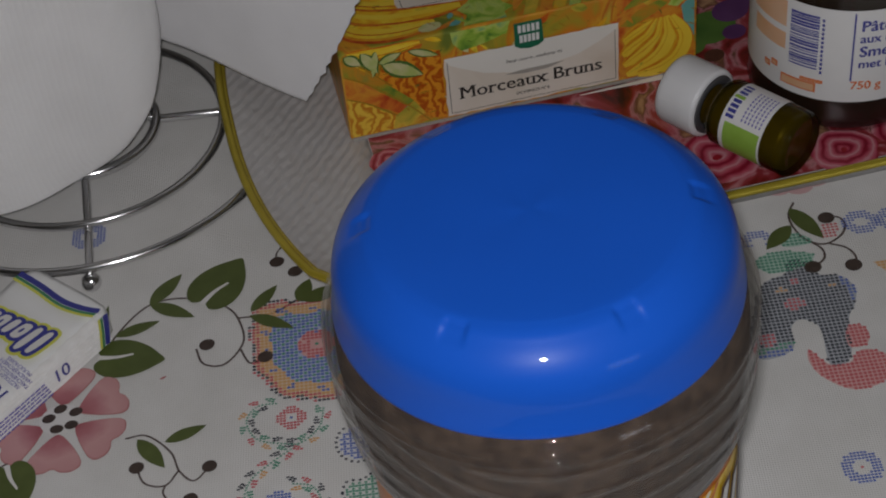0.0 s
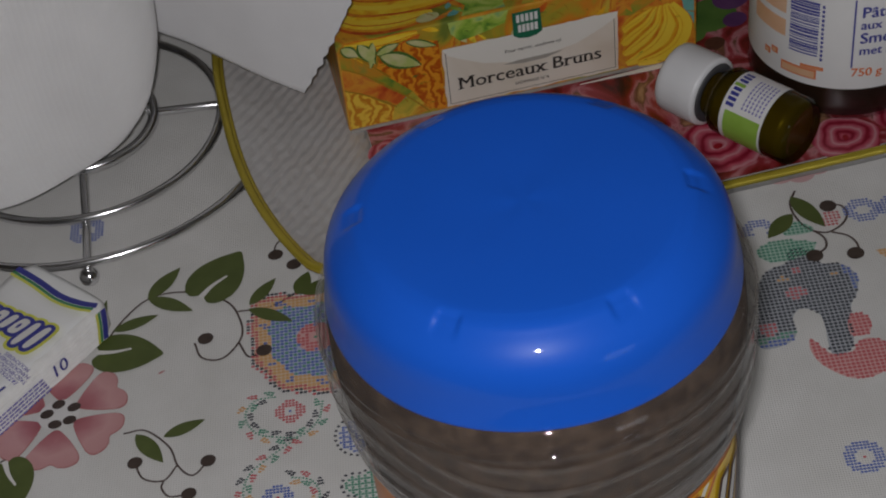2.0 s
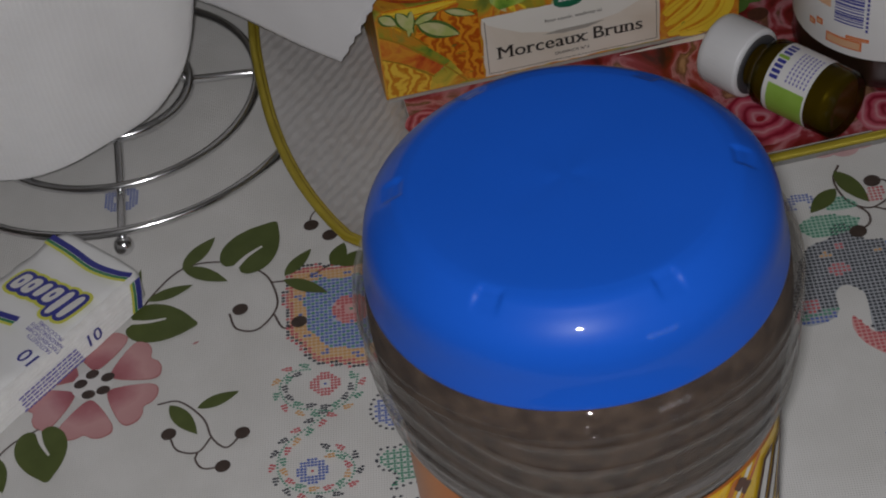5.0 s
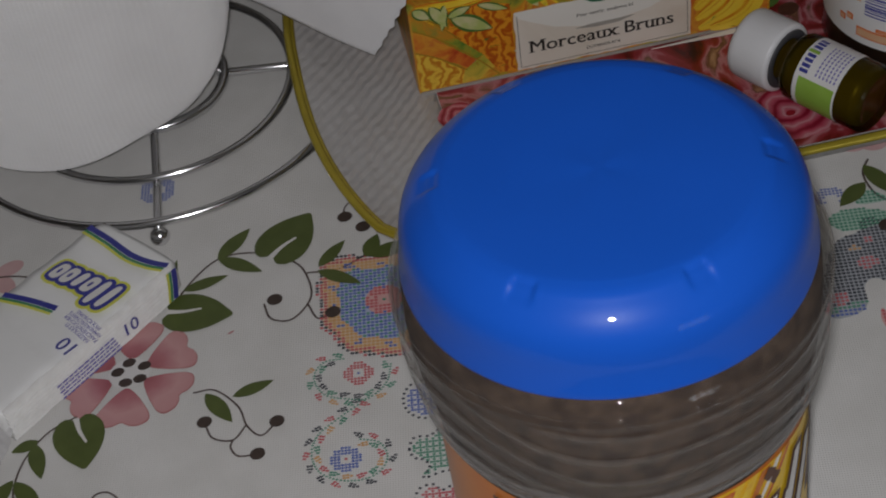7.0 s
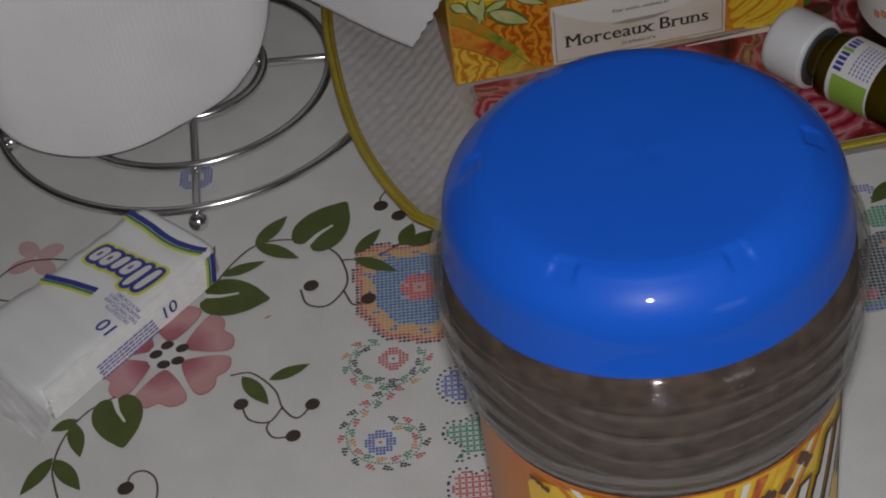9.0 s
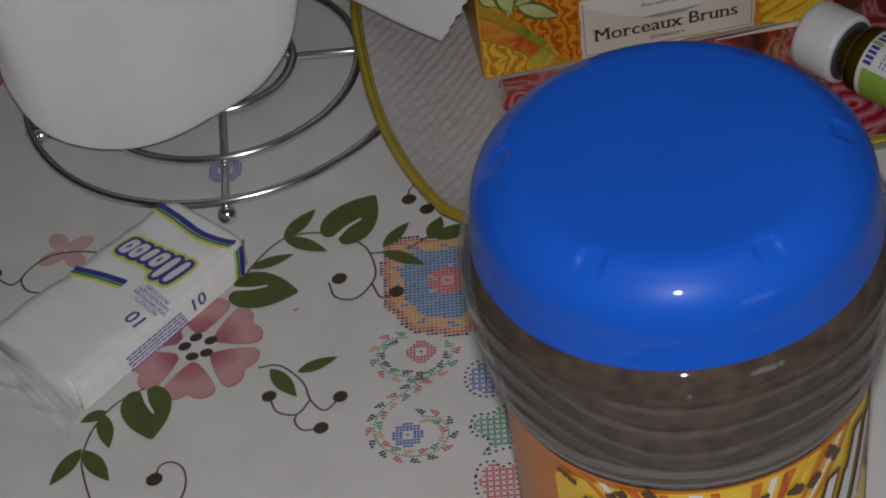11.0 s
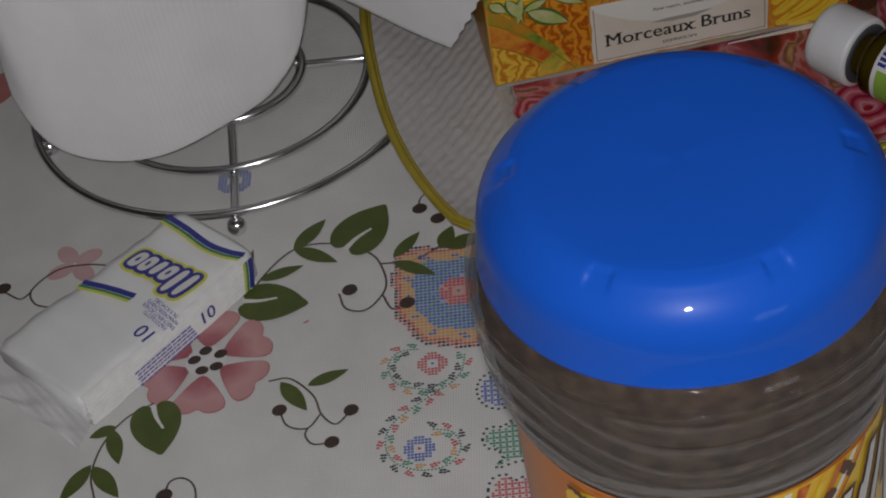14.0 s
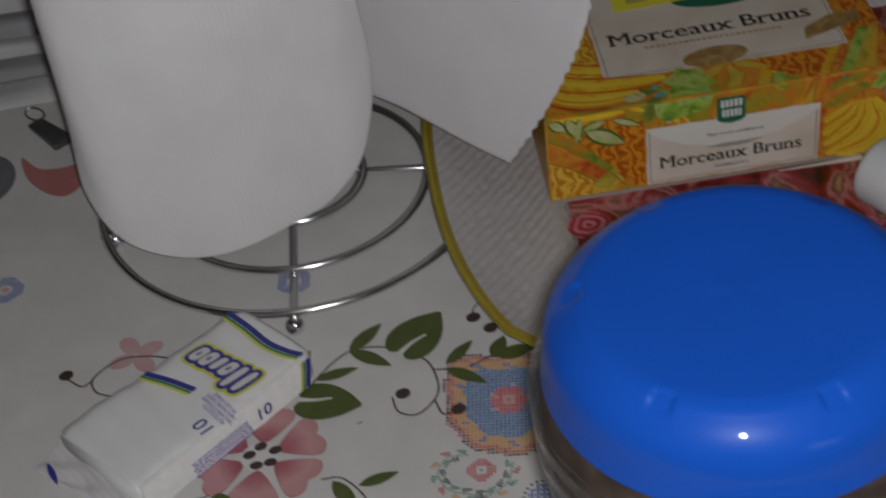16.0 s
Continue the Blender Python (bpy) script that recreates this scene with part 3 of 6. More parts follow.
def stitches(label, cells, pitch, wide=1.00, high=0.84):
    """One printed motif out of small stitches: cells of (x, y, colour index)."""
    verts, faces, idx = [], [], []
    for x, y, c in cells:
        k = len(verts)
        for i in range(6):
            a = math.pi / 3 * i
            p = Vector((x, y)) + GU * (math.cos(a) * pitch * wide / 2) + GV * (math.sin(a) * pitch * high / 2)
            verts.append((p.x, p.y, P1 + 0.000004 * (len(faces) % 40)))
        faces.append(tuple(range(k, k + 6)))
        idx.append(c)
    me = bpy.data.meshes.new("stitch_print")
    me.from_pydata(verts, [], faces)
    me.polygons.foreach_set("material_index", idx)
    me.update()
    ob = part("stitch_print", me, [M[s] for s in STITCH], cloth, label, smooth=False)
    return tagged(ob, kind="stuff")


def fill(cx, cy, half, pitch, colour):
    """Cells of a grid round (cx, cy), kept where colour(u, v) gives an index; u, v run along the stitches."""
    out = []
    n = int(half / pitch) + 1
    for j in range(-n, n + 1):
        for i in range(-n, n + 1):
            u, v = i * pitch, j * pitch
            c = colour(u, v)
            if c is not None:
                p = Vector((cx, cy)) + GU * u + GV * v
                out.append((p.x, p.y, c))
    return out


def tint(name, pts, material, z=P0):
    part(name, flat(name, pts, z), material, cloth, smooth=False)


# scalloped shell with a red flower in it, half behind the jar
SX, SY = 0.0408, -0.0335


def shell_m(u, v):
    """0 in the middle, 1 on the scalloped edge: straight sides above, round below."""
    wave = 1 + 0.035 * math.cos(9 * math.atan2(v, u))
    low = abs(u) / 0.0300 if v >= 0 else math.hypot(u / 0.0300, v / 0.0350)
    return max(low, v / 0.0300) / wave


def shell_colour(u, v):
    k = shell_m(u, v)
    if k > 1:
        return None
    if k > 0.93:
        return 4 if (int(u / 0.0021 + 90) + int(v / 0.0021 + 90)) % 3 else 2
    if k > 0.86:
        return 2
    if k > 0.68:
        a = math.degrees(math.atan2(v, u)) + 360
        return 0 if (a % 30 < 8 and 0.73 < k < 0.81) else 3
    q = math.hypot(u, v)
    if q < 0.0017:
        return 1
    if q < 0.0030:
        return None
    if q < 0.0090 * (0.90 + 0.12 * math.cos(6 * math.atan2(v, u))):
        return 2
    if q < 0.0098 and (math.degrees(math.atan2(v, u)) + 360) % 72 < 16:
        return None
    return 1 if (round(u / 0.0019) + 2 * round(v / 0.0019)) % 3 == 0 else 0


def shell_ring(f):
    out = []
    for i in range(72):
        a = 2 * math.pi * i / 72
        c, q = (math.cos(a), math.sin(a)), 0.0
        while shell_m(c[0] * q, c[1] * q) < f:
            q += 0.0004
        p = Vector((SX, SY)) + GU * (c[0] * q) + GV * (c[1] * q)
        out.append((p.x, p.y))
    return out


tint("shell_ground", shell_ring(0.93), M["tint_orange"])
tint("shell_middle", shell_ring(0.68), M["tint_blue"], P0 + 0.0001)
tint("shell_flower", disc_pts(SX, SY, 0.0088, 0.0088, 20), M["tint_red"], P0 + 0.00015)
stitches("cross-stitch shell print in orange, blue and red", fill(SX, SY, 0.046, 0.0019, shell_colour), 0.0019)


def ring_flower(cx, cy, r, outer, inner):
    def c(u, v):
        q = math.hypot(u, v)
        return inner if q < r * 0.16 else (None if q < r * 0.44 or q > r else outer)
    return fill(cx, cy, r, 0.0015, c)


# the double swirl
sw = ring_flower(0.0209, -0.0729, 0.0062, 2, 0) + ring_flower(0.0065, -0.1175, 0.0065, 0, 2)
stitches("cross-stitch ring flower print", sw, 0.0015, 1.04, 0.92)


def sprig(points, left, right):
    """A stitched stem with small leaves of five or six dashes on both sides."""
    line = smooth_line([(x, y, 0) for x, y in points], 24)
    stalk, leaves, run, step, k = [], [], 0.0, 0.0, 0
    for a, b in zip(line, line[1:]):
        run, step = run + (b - a).length, step + (b - a).length
        d = (b - a).normalized()
        s = Vector((-d.y, d.x, 0))
        if step > 0.0014:
            step = 0.0
            stalk.append((b.x, b.y, 1))
        if run > 0.0030:
            run = 0.0
            side = 1 if k % 2 else -1
            c = (left if side > 0 else right)[(k // 2) % len(left if side > 0 else right)]
            e, f = (s * side * 0.34 + d * 0.94).normalized(), (s * side * 0.94 - d * 0.34).normalized()
            for m in range(3):
                for q in ((0, 1) if m < 2 else (0,)):
                    p = b + s * side * 0.0013 + e * 0.00155 * m + f * 0.0013 * (q + 0.5 * (m == 2))
                    leaves.append((p.x, p.y, c))
            k += 1
    stitches("green cross-stitch stem print", stalk, 0.0012)
    stitches("cross-stitch sprig print in green, black, red and orange", leaves, 0.0016, 1.12, 0.74)


sprig([(0.0179, -0.0629), (0.0075, -0.0619), (0.0017, -0.0693), (0.0043, -0.0801), (0.0136, -0.0858), (0.0220, -0.0882), (0.0314, -0.0821), (0.0358, -0.0714)], (4, 1, 4), (1, 2, 3))
sprig([(0.0220, -0.0882), (0.0091, -0.0942), (-0.0024, -0.1014), (-0.0070, -0.1113), (-0.0045, -0.1221), (0.0056, -0.1291), (0.0169, -0.1291), (0.0234, -0.1219), (0.0215, -0.1130), (0.0137, -0.1088)], (2, 1, 3), (4, 4, 2))
stitches("small blue cross-stitch flower print", ring_flower(-0.0503, 0.0752, 0.0090, 0, 2), 0.0015)
stitches("small blue cross-stitch flower print", ring_flower(0.2388, -0.1776, 0.0085, 0, 2), 0.0015)
stitches("small blue cross-stitch flower print", ring_flower(-0.1990, 0.1091, 0.0095, 0, 2), 0.0015)


# the little cross-stitch animal beyond the jar
def inside(u, v, ring):
    ok = False
    for (ax, ay), (bx, by) in zip(ring, ring[1:] + ring[:1]):
        if (ay > v) != (by > v) and u < (bx - ax) * (v - ay) / (by - ay) + ax:
            ok = not ok
    return ok


def blob(ring, colour):
    """A stitched blossom: a net of coloured stitches in a ring of sparse black dots."""
    ring = [(p.x, p.y) for p in smooth_line([(x, y, 0) for x, y in ring], 14, True)]
    cx, cy = sum(p[0] for p in ring) / len(ring), sum(p[1] for p in ring) / len(ring)
    core = [(cx + (x - cx) * 0.84, cy + (y - cy) * 0.84) for x, y in ring]

    def c(u, v):
        p = Vector((cx, cy)) + GU * u + GV * v
        i, j = round(u / 0.00135), round(v / 0.00135)
        return colour if inside(p.x, p.y, core) and not (i % 2 and j % 2) else None
    stitches("cross-stitch blossom print", fill(cx, cy, 0.022, 0.00135, c), 0.00155)
    dots, run = [], 1.0
    for a, b in zip(ring, ring[1:] + ring[:1]):
        run += math.hypot(b[0] - a[0], b[1] - a[1])
        if run > 0.0026:
            run = 0.0
            dots.append((b[0], b[1], 4))
    stitches("black stitched dots of a blossom print", dots, 0.0016)


blob(disc_pts(0.0450, -0.0963, 0.0090, 0.0106, 12), 0)
blob([(0.0329, -0.1209), (0.0362, -0.1154), (0.0425, -0.1163), (0.0480, -0.1141), (0.0528, -0.1155), (0.0566, -0.1241), (0.0517, -0.1355), (0.0423, -0.1364), (0.0354, -0.1371), (0.0391, -0.1319), (0.0371, -0.1277), (0.0340, -0.1258)], 1)
blob([(0.0295, -0.1470), (0.0327, -0.1417), (0.0383, -0.1415), (0.0410, -0.1453), (0.0473, -0.1440), (0.0540, -0.1460), (0.0580, -0.1530), (0.0520, -0.1640), (0.0420, -0.1720), (0.0330, -0.1660), (0.0285, -0.1560)], 2)


def motif(label, ring, colour, pitch, ground=None, extra=None):
    cx, cy = sum(p[0] for p in ring) / len(ring), sum(p[1] for p in ring) / len(ring)
    half = max(math.hypot(x - cx, y - cy) for x, y in ring)

    def c(u, v):
        p = Vector((cx, cy)) + GU * u + GV * v
        if not inside(p.x, p.y, ring):
            return None
        return extra(p.x, p.y) if extra and extra(p.x, p.y) is not None else colour
    if ground:
        tint("motif_ground", ring, ground)
    stitches(label, fill(cx, cy, half, pitch, c), pitch, 0.90, 0.80)


def rnd(points):
    return [(p.x, p.y) for p in smooth_line([(x, y, 0) for x, y in points], 5, True)]


def spots(x, y):
    if math.hypot((x - 0.2506) / 1.3, y + 0.0828) < 0.0036:
        return 2
    if math.hypot(x - 0.2479, y + 0.0730) < 0.0022 or math.hypot(x - 0.2707, y + 0.0775) < 0.0016:
        return 3
    if math.hypot(x - 0.2300, y + 0.0990) < 0.0042 or math.hypot(x - 0.2560, y + 0.0700) < 0.0018:
        return 2
    if y < -0.1035 and x < 0.2420:
        return 0 if y < -0.1062 else 1
    return 0 if x > 0.2755 else None


motif("cross-stitch print of a slate-grey beast", rnd([(0.2580, -0.0560), (0.2640, -0.0575), (0.2669, -0.0683), (0.2766, -0.0733), (0.2795, -0.0825), (0.2748, -0.0922), (0.2690, -0.0989), (0.2600, -0.1205), (0.2500, -0.1215),
      (0.2548, -0.1001), (0.2490, -0.0925), (0.2430, -0.0960), (0.2399, -0.1064), (0.2328, -0.1100), (0.2233, -0.1085), (0.2230, -0.0960), (0.2300, -0.0840), (0.2361, -0.0727), (0.2443, -0.0653), (0.2540, -0.0635)]), 4, 0.0020, M["tint_grey"], spots)
motif("green cross-stitch hat print", rnd([(0.2437, -0.0533), (0.2495, -0.0492), (0.2591, -0.0500), (0.2705, -0.0556), (0.2671, -0.0611), (0.2585, -0.0625), (0.2475, -0.0610)]), 1, 0.0020, M["tint_green"])
motif("green cross-stitch crest print", rnd([(0.2610, -0.0435), (0.2679, -0.0400), (0.2743, -0.0468), (0.2705, -0.0492), (0.2607, -0.0474)]), 1, 0.0020, M["tint_green"])
motif("red cross-stitch crescent print", rnd([(0.2449, -0.1100), (0.2470, -0.1150), (0.2501, -0.1215), (0.2582, -0.1232), (0.2640, -0.1185), (0.2700, -0.1190), (0.2760, -0.1260), (0.2720, -0.1350), (0.2620, -0.1390), (0.2520, -0.1370), (0.2440, -0.1270), (0.2422, -0.1170)]), 2, 0.0020, M["tint_red"])
motif("red cross-stitch blossom print", rnd([(0.2655, -0.1040), (0.2715, -0.1040), (0.2735, -0.1100), (0.2690, -0.1160), (0.2620, -0.1140)]), 2, 0.0020, M["tint_red"])
motif("small red stitched square print", [(0.2824, -0.0382), (0.2898, -0.0411), (0.2858, -0.0495), (0.2784, -0.0480)], 2, 0.0019)
for x, y, r in ((0.2505, -0.0405, 0.0095), (0.3000, -0.0440, 0.0095), (0.3150, -0.0470, 0.0095)):
    stitches("blue cross-stitch ring print", fill(x, y, r, 0.0017, lambda u, v, x=x: 0 if 0.0034 < math.hypot(u, v * 1.15) < 0.0088 and not (x < 0.26 and v < -0.003) else None), 0.0017, 0.92, 0.78)
motif("orange stitched leaf print", [(0.2940, -0.0700), (0.3080, -0.0720), (0.3080, -0.0880), (0.2990, -0.0830)], 3, 0.0019, M["tint_orange"])

# ---- wire holder and paper towel ----
HX, HY = -0.0423, 0.1425
holder = thing("paper_towel_holder", "chrome wire paper towel holder with ring base", "towel holder", m=pose(HX, HY, 0))
for name, r, z, w in (("outer_ring", 0.1030, 0.0120, 0.0022), ("middle_ring", 0.0716, 0.0120, 0.0022), ("inner_ring", 0.0375, 0.0140, 0.0026), ("collar", 0.0290, 0.0265, 0.0022)):
    part(name, tube(name, [Vector((r * math.cos(2 * math.pi * i / 96), r * math.sin(2 * math.pi * i / 96), z)) for i in range(96)], w, 12, True), M["chrome"], holder)
for a in (-95.6, -4.5, 188.0, 90.0):
    c, s = math.cos(radians(a)), math.sin(radians(a))
    bar = part("foot_bar", tube("foot_bar", [Vector((r * c, r * s, z)) for r, z in ((0.0290, 0.0265), (0.0350, 0.0120), (0.0720, 0.0085), (0.1030, 0.0085), (0.1045, 0.0070))], 0.0022, 10), M["chrome"], holder)
    bm = bmesh.new()
    bmesh.ops.create_uvsphere(bm, u_segments=20, v_segments=12, radius=0.0048, matrix=Matrix.Translation(((0.1050 if a < 100 else 0.0985) * c, (0.1050 if a < 100 else 0.0985) * s, 0.0048)))
    part("ball_foot", bm, M["chrome"], bar)
part("spindle", tube("spindle", [Vector((0, 0, z)) for z in (0.0265, 0.1, 0.2, 0.30)], 0.004, 12), M["chrome"], holder)
for a in (0, 90):
    c, s = math.cos(radians(a)), math.sin(radians(a))
    part("cross_bar", tube("cross_bar", [Vector((0.029 * k * c, 0.029 * k * s, 0.0265)) for k in (-1, 0, 1)], 0.002, 8), M["chrome"], holder)

RX, RY, RR = -0.0737, 0.1475, 0.0765
roll = thing("paper_towel_roll", "white paper towel roll with a torn loose sheet", "paper towel", m=pose(RX, RY, 0.0290))


def roll_shape(a, r, z):
    if r > 0.05:  # the outer layer flares loosely near its foot and is pushed in along the lower edge
        r += 0.0058 * math.exp(-((z - 0.036) / 0.044) ** 2) * max(0.0, math.cos(a + 0.05)) ** 2 + 0.0035 * math.exp(-(z / 0.030) ** 2) * max(0.0, math.cos(a - 3.75)) ** 3
        r -= 0.0095 * math.exp(-(z / 0.011) ** 2) * max(0.0, math.cos(a + 0.35)) ** 2
    sag = 0.0020 * math.exp(-((z - 0.01) / 0.03) ** 2)
    return r + (0.0012 * math.sin(3 * a + 1) + 0.0008 * math.sin(7 * a)) * (r > 0.05) - sag * (math.sin(5 * a + 2) + 0.6) * (r > 0.05), z + 0.0014 * math.sin(2 * a + 0.6) * (z < 0.02) * (r > 0.05)


part("roll_body", lathe("roll_body", [(0.0215, 0.23), (0.0215, 0.0), (0.050, 0.0003), (RR - 0.0020, 0.0006), (RR - 0.0004, 0.0020), (RR, 0.005), (RR, 0.009), (RR, 0.014), (RR, 0.02), (RR, 0.028), (RR, 0.038), (RR, 0.05), (RR, 0.064), (RR, 0.08), (RR, 0.12), (RR, 0.18), (RR - 0.0003, 0.2285), (RR - 0.002, 0.23), (0.0215, 0.23)], 144, False, roll_shape), M["towel"], roll)
part("core", lathe("core", [(0.0205, 0.002), (0.0213, 0.002), (0.0213, 0.228), (0.0205, 0.228), (0.0205, 0.002)], 48, False), M["card"], roll, "grey card core")
# the loose sheet leaves the roll at its far side and hangs free, its end torn in small teeth
ND, TD = Vector((0.766, 0.642, 0)), Vector((0.642, -0.766, 0))
rows = []
for i in range(61):
    h = 0.225 * i / 60
    z = 0.006 + h
    x = min(1.0, h / 0.1195)
    end = 0.131 + 0.056 * (1 - (1 - x) ** 1.35) + 0.0011 * math.sin(h * 900) * (0.4 + 0.6 * math.sin(h * 211) ** 2) - 0.02 * max(0.0, h - 0.1195)
    row = []
    for j in range(31):
        s = -0.004 + (end + 0.004) * j / 30
        p = ND * (RR + 0.0009 + 0.0022 * math.sin(s * 40 + h * 9) * min(1, max(0, s) / 0.05)) + TD * (s)
        row.append((p.x, p.y, z))
    rows.append(row)
M["single_ply"] = mat("single_ply_tissue", (0.72, 0.712, 0.716), 0.95, other=(0.78, 0.772, 0.776), scale=30, spec=0.05, bump=0.4, bump_scale=160)
M["single_ply"].node_tree.nodes["Principled BSDF"].inputs["Diffuse Roughness"].default_value = 0.8
ply = M["single_ply"].node_tree  # one thin ply lets part of the light through to its far side
through_ply = node(ply, "ShaderNodeBsdfTranslucent", Color=(0.66, 0.65, 0.64, 1))
ply_mix = node(ply, "ShaderNodeMixShader", Fac=0.18)
ply.links.new(ply.nodes["Principled BSDF"].outputs[0], ply_mix.inputs[1])
ply.links.new(through_ply.outputs[0], ply_mix.inputs[2])
ply.links.new(ply_mix.outputs[0], ply.nodes["Material Output"].inputs["Surface"])
sheet = part("loose_sheet", grid_mesh("loose_sheet", rows), M["single_ply"], roll, "loose torn paper sheet")
sol = sheet.modifiers.new("thick", "SOLIDIFY")
sol.thickness = 0.0004

# ---- jar with the blue lid ----
jar = thing("cocoa_jar", "clear ribbed plastic jar of brown cocoa with blue lid", "jar", m=pose(0.1050, -0.2040, 0.0014, -0.85, -1.30, 0))
NOTCH = (163.5, -11.1, -131.9, -74.7, 108.8, 44.0)


def fine(profile, n=3):
    pts = smooth_line([(r, z, 0) for r, z in profile], n)
    return [(p.x, p.y) for p in pts]


def ease(x):
    x = min(1.0, max(0.0, x))
    return x * x * (3 - 2 * x)


def lid_shape(a, r, z):
    """Six flat-bottomed scoops with steep ends are pressed into the shoulder."""
    if 0.0470 < r < 0.0635 and z > 0.188:
        for n in NOTCH:
            d = abs((math.degrees(a) - n + 180) % 360 - 180)
            k = ease((5.4 - d) / 2.6) * ease((r - 0.0488) / 0.0026) * ease((0.0582 - r) / 0.0052)
            r, z = r - 0.0002 * k, z - 0.00090 * k
    return r + 0.00012 * math.sin(5 * a + 1), z + 0.00010 * math.sin(3 * a + 60 * r)


LIDP = [(0.0640, 0.1772), (0.0657, 0.1758), (0.0661, 0.1768), (0.0654, 0.1806), (0.0647, 0.1850), (0.0642, 0.1895), (0.0634, 0.1932), (0.0619, 0.1967), (0.0597, 0.1996), (0.0572, 0.2020),
        (0.0546, 0.2040), (0.0523, 0.2055), (0.0493, 0.2064), (0.0452, 0.2068), (0.0295, 0.2069), (0.0147, 0.2068), (0.002, 0.2068)]
part("lid", lathe("lid", fine(LIDP, 5), 480, True, lid_shape), M["lid"], jar, "glossy blue plastic screw lid")
BODY = [(0.0600, 0.1794), (0.0632, 0.1774), (0.0662, 0.1756), (0.0684, 0.1734), (0.0695, 0.1708), (0.0699, 0.1675), (0.0700, 0.1610), (0.0700, 0.1530), (0.0696, 0.1450), (0.0687, 0.1370), (0.0673, 0.1300), (0.0659, 0.1240), (0.0647, 0.1200), (0.0637, 0.1178), (0.0631, 0.1160),
        (0.0629, 0.1120), (0.0629, 0.0600), (0.0629, 0.0150), (0.0631, 0.0110), (0.0633, 0.0070), (0.0623, 0.0020), (0.0595, 0.0), (0.0200, 0.0008), (0.002, 0.0010)]


def rib_height(a, z):
    """0 between the swirling ribs, 1 on their crests."""
    ph = (z - 0.1) / 0.0105 + 3 * a / (2 * math.pi) + 0.40 * math.sin(3 * a + 0.4) + 0.24 * math.sin(5 * a + 1 + 30 * z)
    t = ph - math.floor(ph)
    return math.exp(-((t - 0.5) / 0.15) ** 2) * (0.72 + 0.28 * math.sin(7 * a + 140 * z)) * min(1.0, max(0.0, (z - 0.128) / 0.004)) * min(1.0, max(0.0, (0.166 - z) / 0.004))


def rib_shape(a, r, z):
    if 0.1165 < z < 0.174 and r > 0.05:
        r += 0.0013 * (rib_height(a, z) - 0.15)
        bead = 0.0012 * math.sin(2 * a + 0.6)
        r += 0.0012 * (math.exp(-((z - 0.1712 - 0.5 * bead) / 0.0008) ** 2) + math.exp(-((z - 0.1684 + 0.5 * bead) / 0.0008) ** 2))
        r += 0.0011 * math.exp(-((z - 0.1268) / 0.0022) ** 2) + 0.0008 * math.exp(-((z - 0.1192) / 0.0014) ** 2)
    return r, z


wall_mesh = lathe("jar_body", fine(BODY, 26), 300, True, rib_shape)
wall_index = []
for poly in wall_mesh.polygons:  # the plastic is hazier where it is thicker: on the ribs' crests and on the two foot beads
    c = poly.center
    h, around = rib_height(math.atan2(c.y, c.x), c.z), math.hypot(c.x, c.y) > 0.05
    thick = around and (0.1238 < c.z < 0.1302 or 0.1172 < c.z < 0.1212)
    wall_index.append(3 if thick else 2 if around and h > 0.62 else 1 if around and h > 0.30 else 0)
wall_mesh.polygons.foreach_set("material_index", wall_index)
part("jar_body", wall_mesh, [M["clear"], M["clear_rib"], M["clear_crest"], M["clear_bead"]], jar, "clear plastic jar with swirling ribs")
part("cocoa_powder", lathe("cocoa_powder", [(0.002, 0.004), (0.0590, 0.004), (0.0606, 0.010), (0.0606, 0.1150), (0.0616, 0.1200), (0.0632, 0.1250), (0.0648, 0.1310), (0.0662, 0.1400), (0.0670, 0.1500), (0.0672, 0.1600), (0.0668, 0.1680), (0.0654, 0.1730), (0.0632, 0.1752), (0.045, 0.1758), (0.002, 0.1760)], 96, False), M["powder"], jar, "dark brown cocoa granules")


def wrap(name, r, a0, a1, low, high, material, parent, n=40, label=""):
    """A patch of a printed sleeve round the jar; low and high may be functions of the share along it."""
    rows = []
    for i in range(n + 1):
        t = i / n
        a = radians(a0 + (a1 - a0) * t)
        l, h = (low(t) if callable(low) else low), (high(t) if callable(high) else high)
        rows.append([(r * math.cos(a), r * math.sin(a), l), (r * math.cos(a), r * math.sin(a), h)])
    return part(name, grid_mesh(name, rows), material, parent, label)


sleeve = wrap("sleeve", 0.0632, -220, 50, 0.014, 0.1150, M["jar_orange"], jar, 120, "orange and yellow printed sleeve with chocolate flakes")
wrap("burst", 0.0634, -149, -24, lambda t: 0.0150, lambda t: 0.1142 - 0.010 * (1 - math.sin(math.pi * t) ** 0.35), M["jar_yellow"], sleeve, 60)
rng = random.Random(4)


def streak(a0, z0, a1, z1, w0, w1, material, r):
    """A slanting stripe of the sleeve's print."""
    rows = []
    for i in range(9):
        t = i / 8
        a, z, w = a0 + (a1 - a0) * t, z0 + (z1 - z0) * t, w0 + (w1 - w0) * t
        rows.append([(r * math.cos(radians(a + k * w)), r * math.sin(radians(a + k * w)), z) for k in (-0.5, 0.5)])
    part("streak", grid_mesh("streak", rows), material, sleeve)


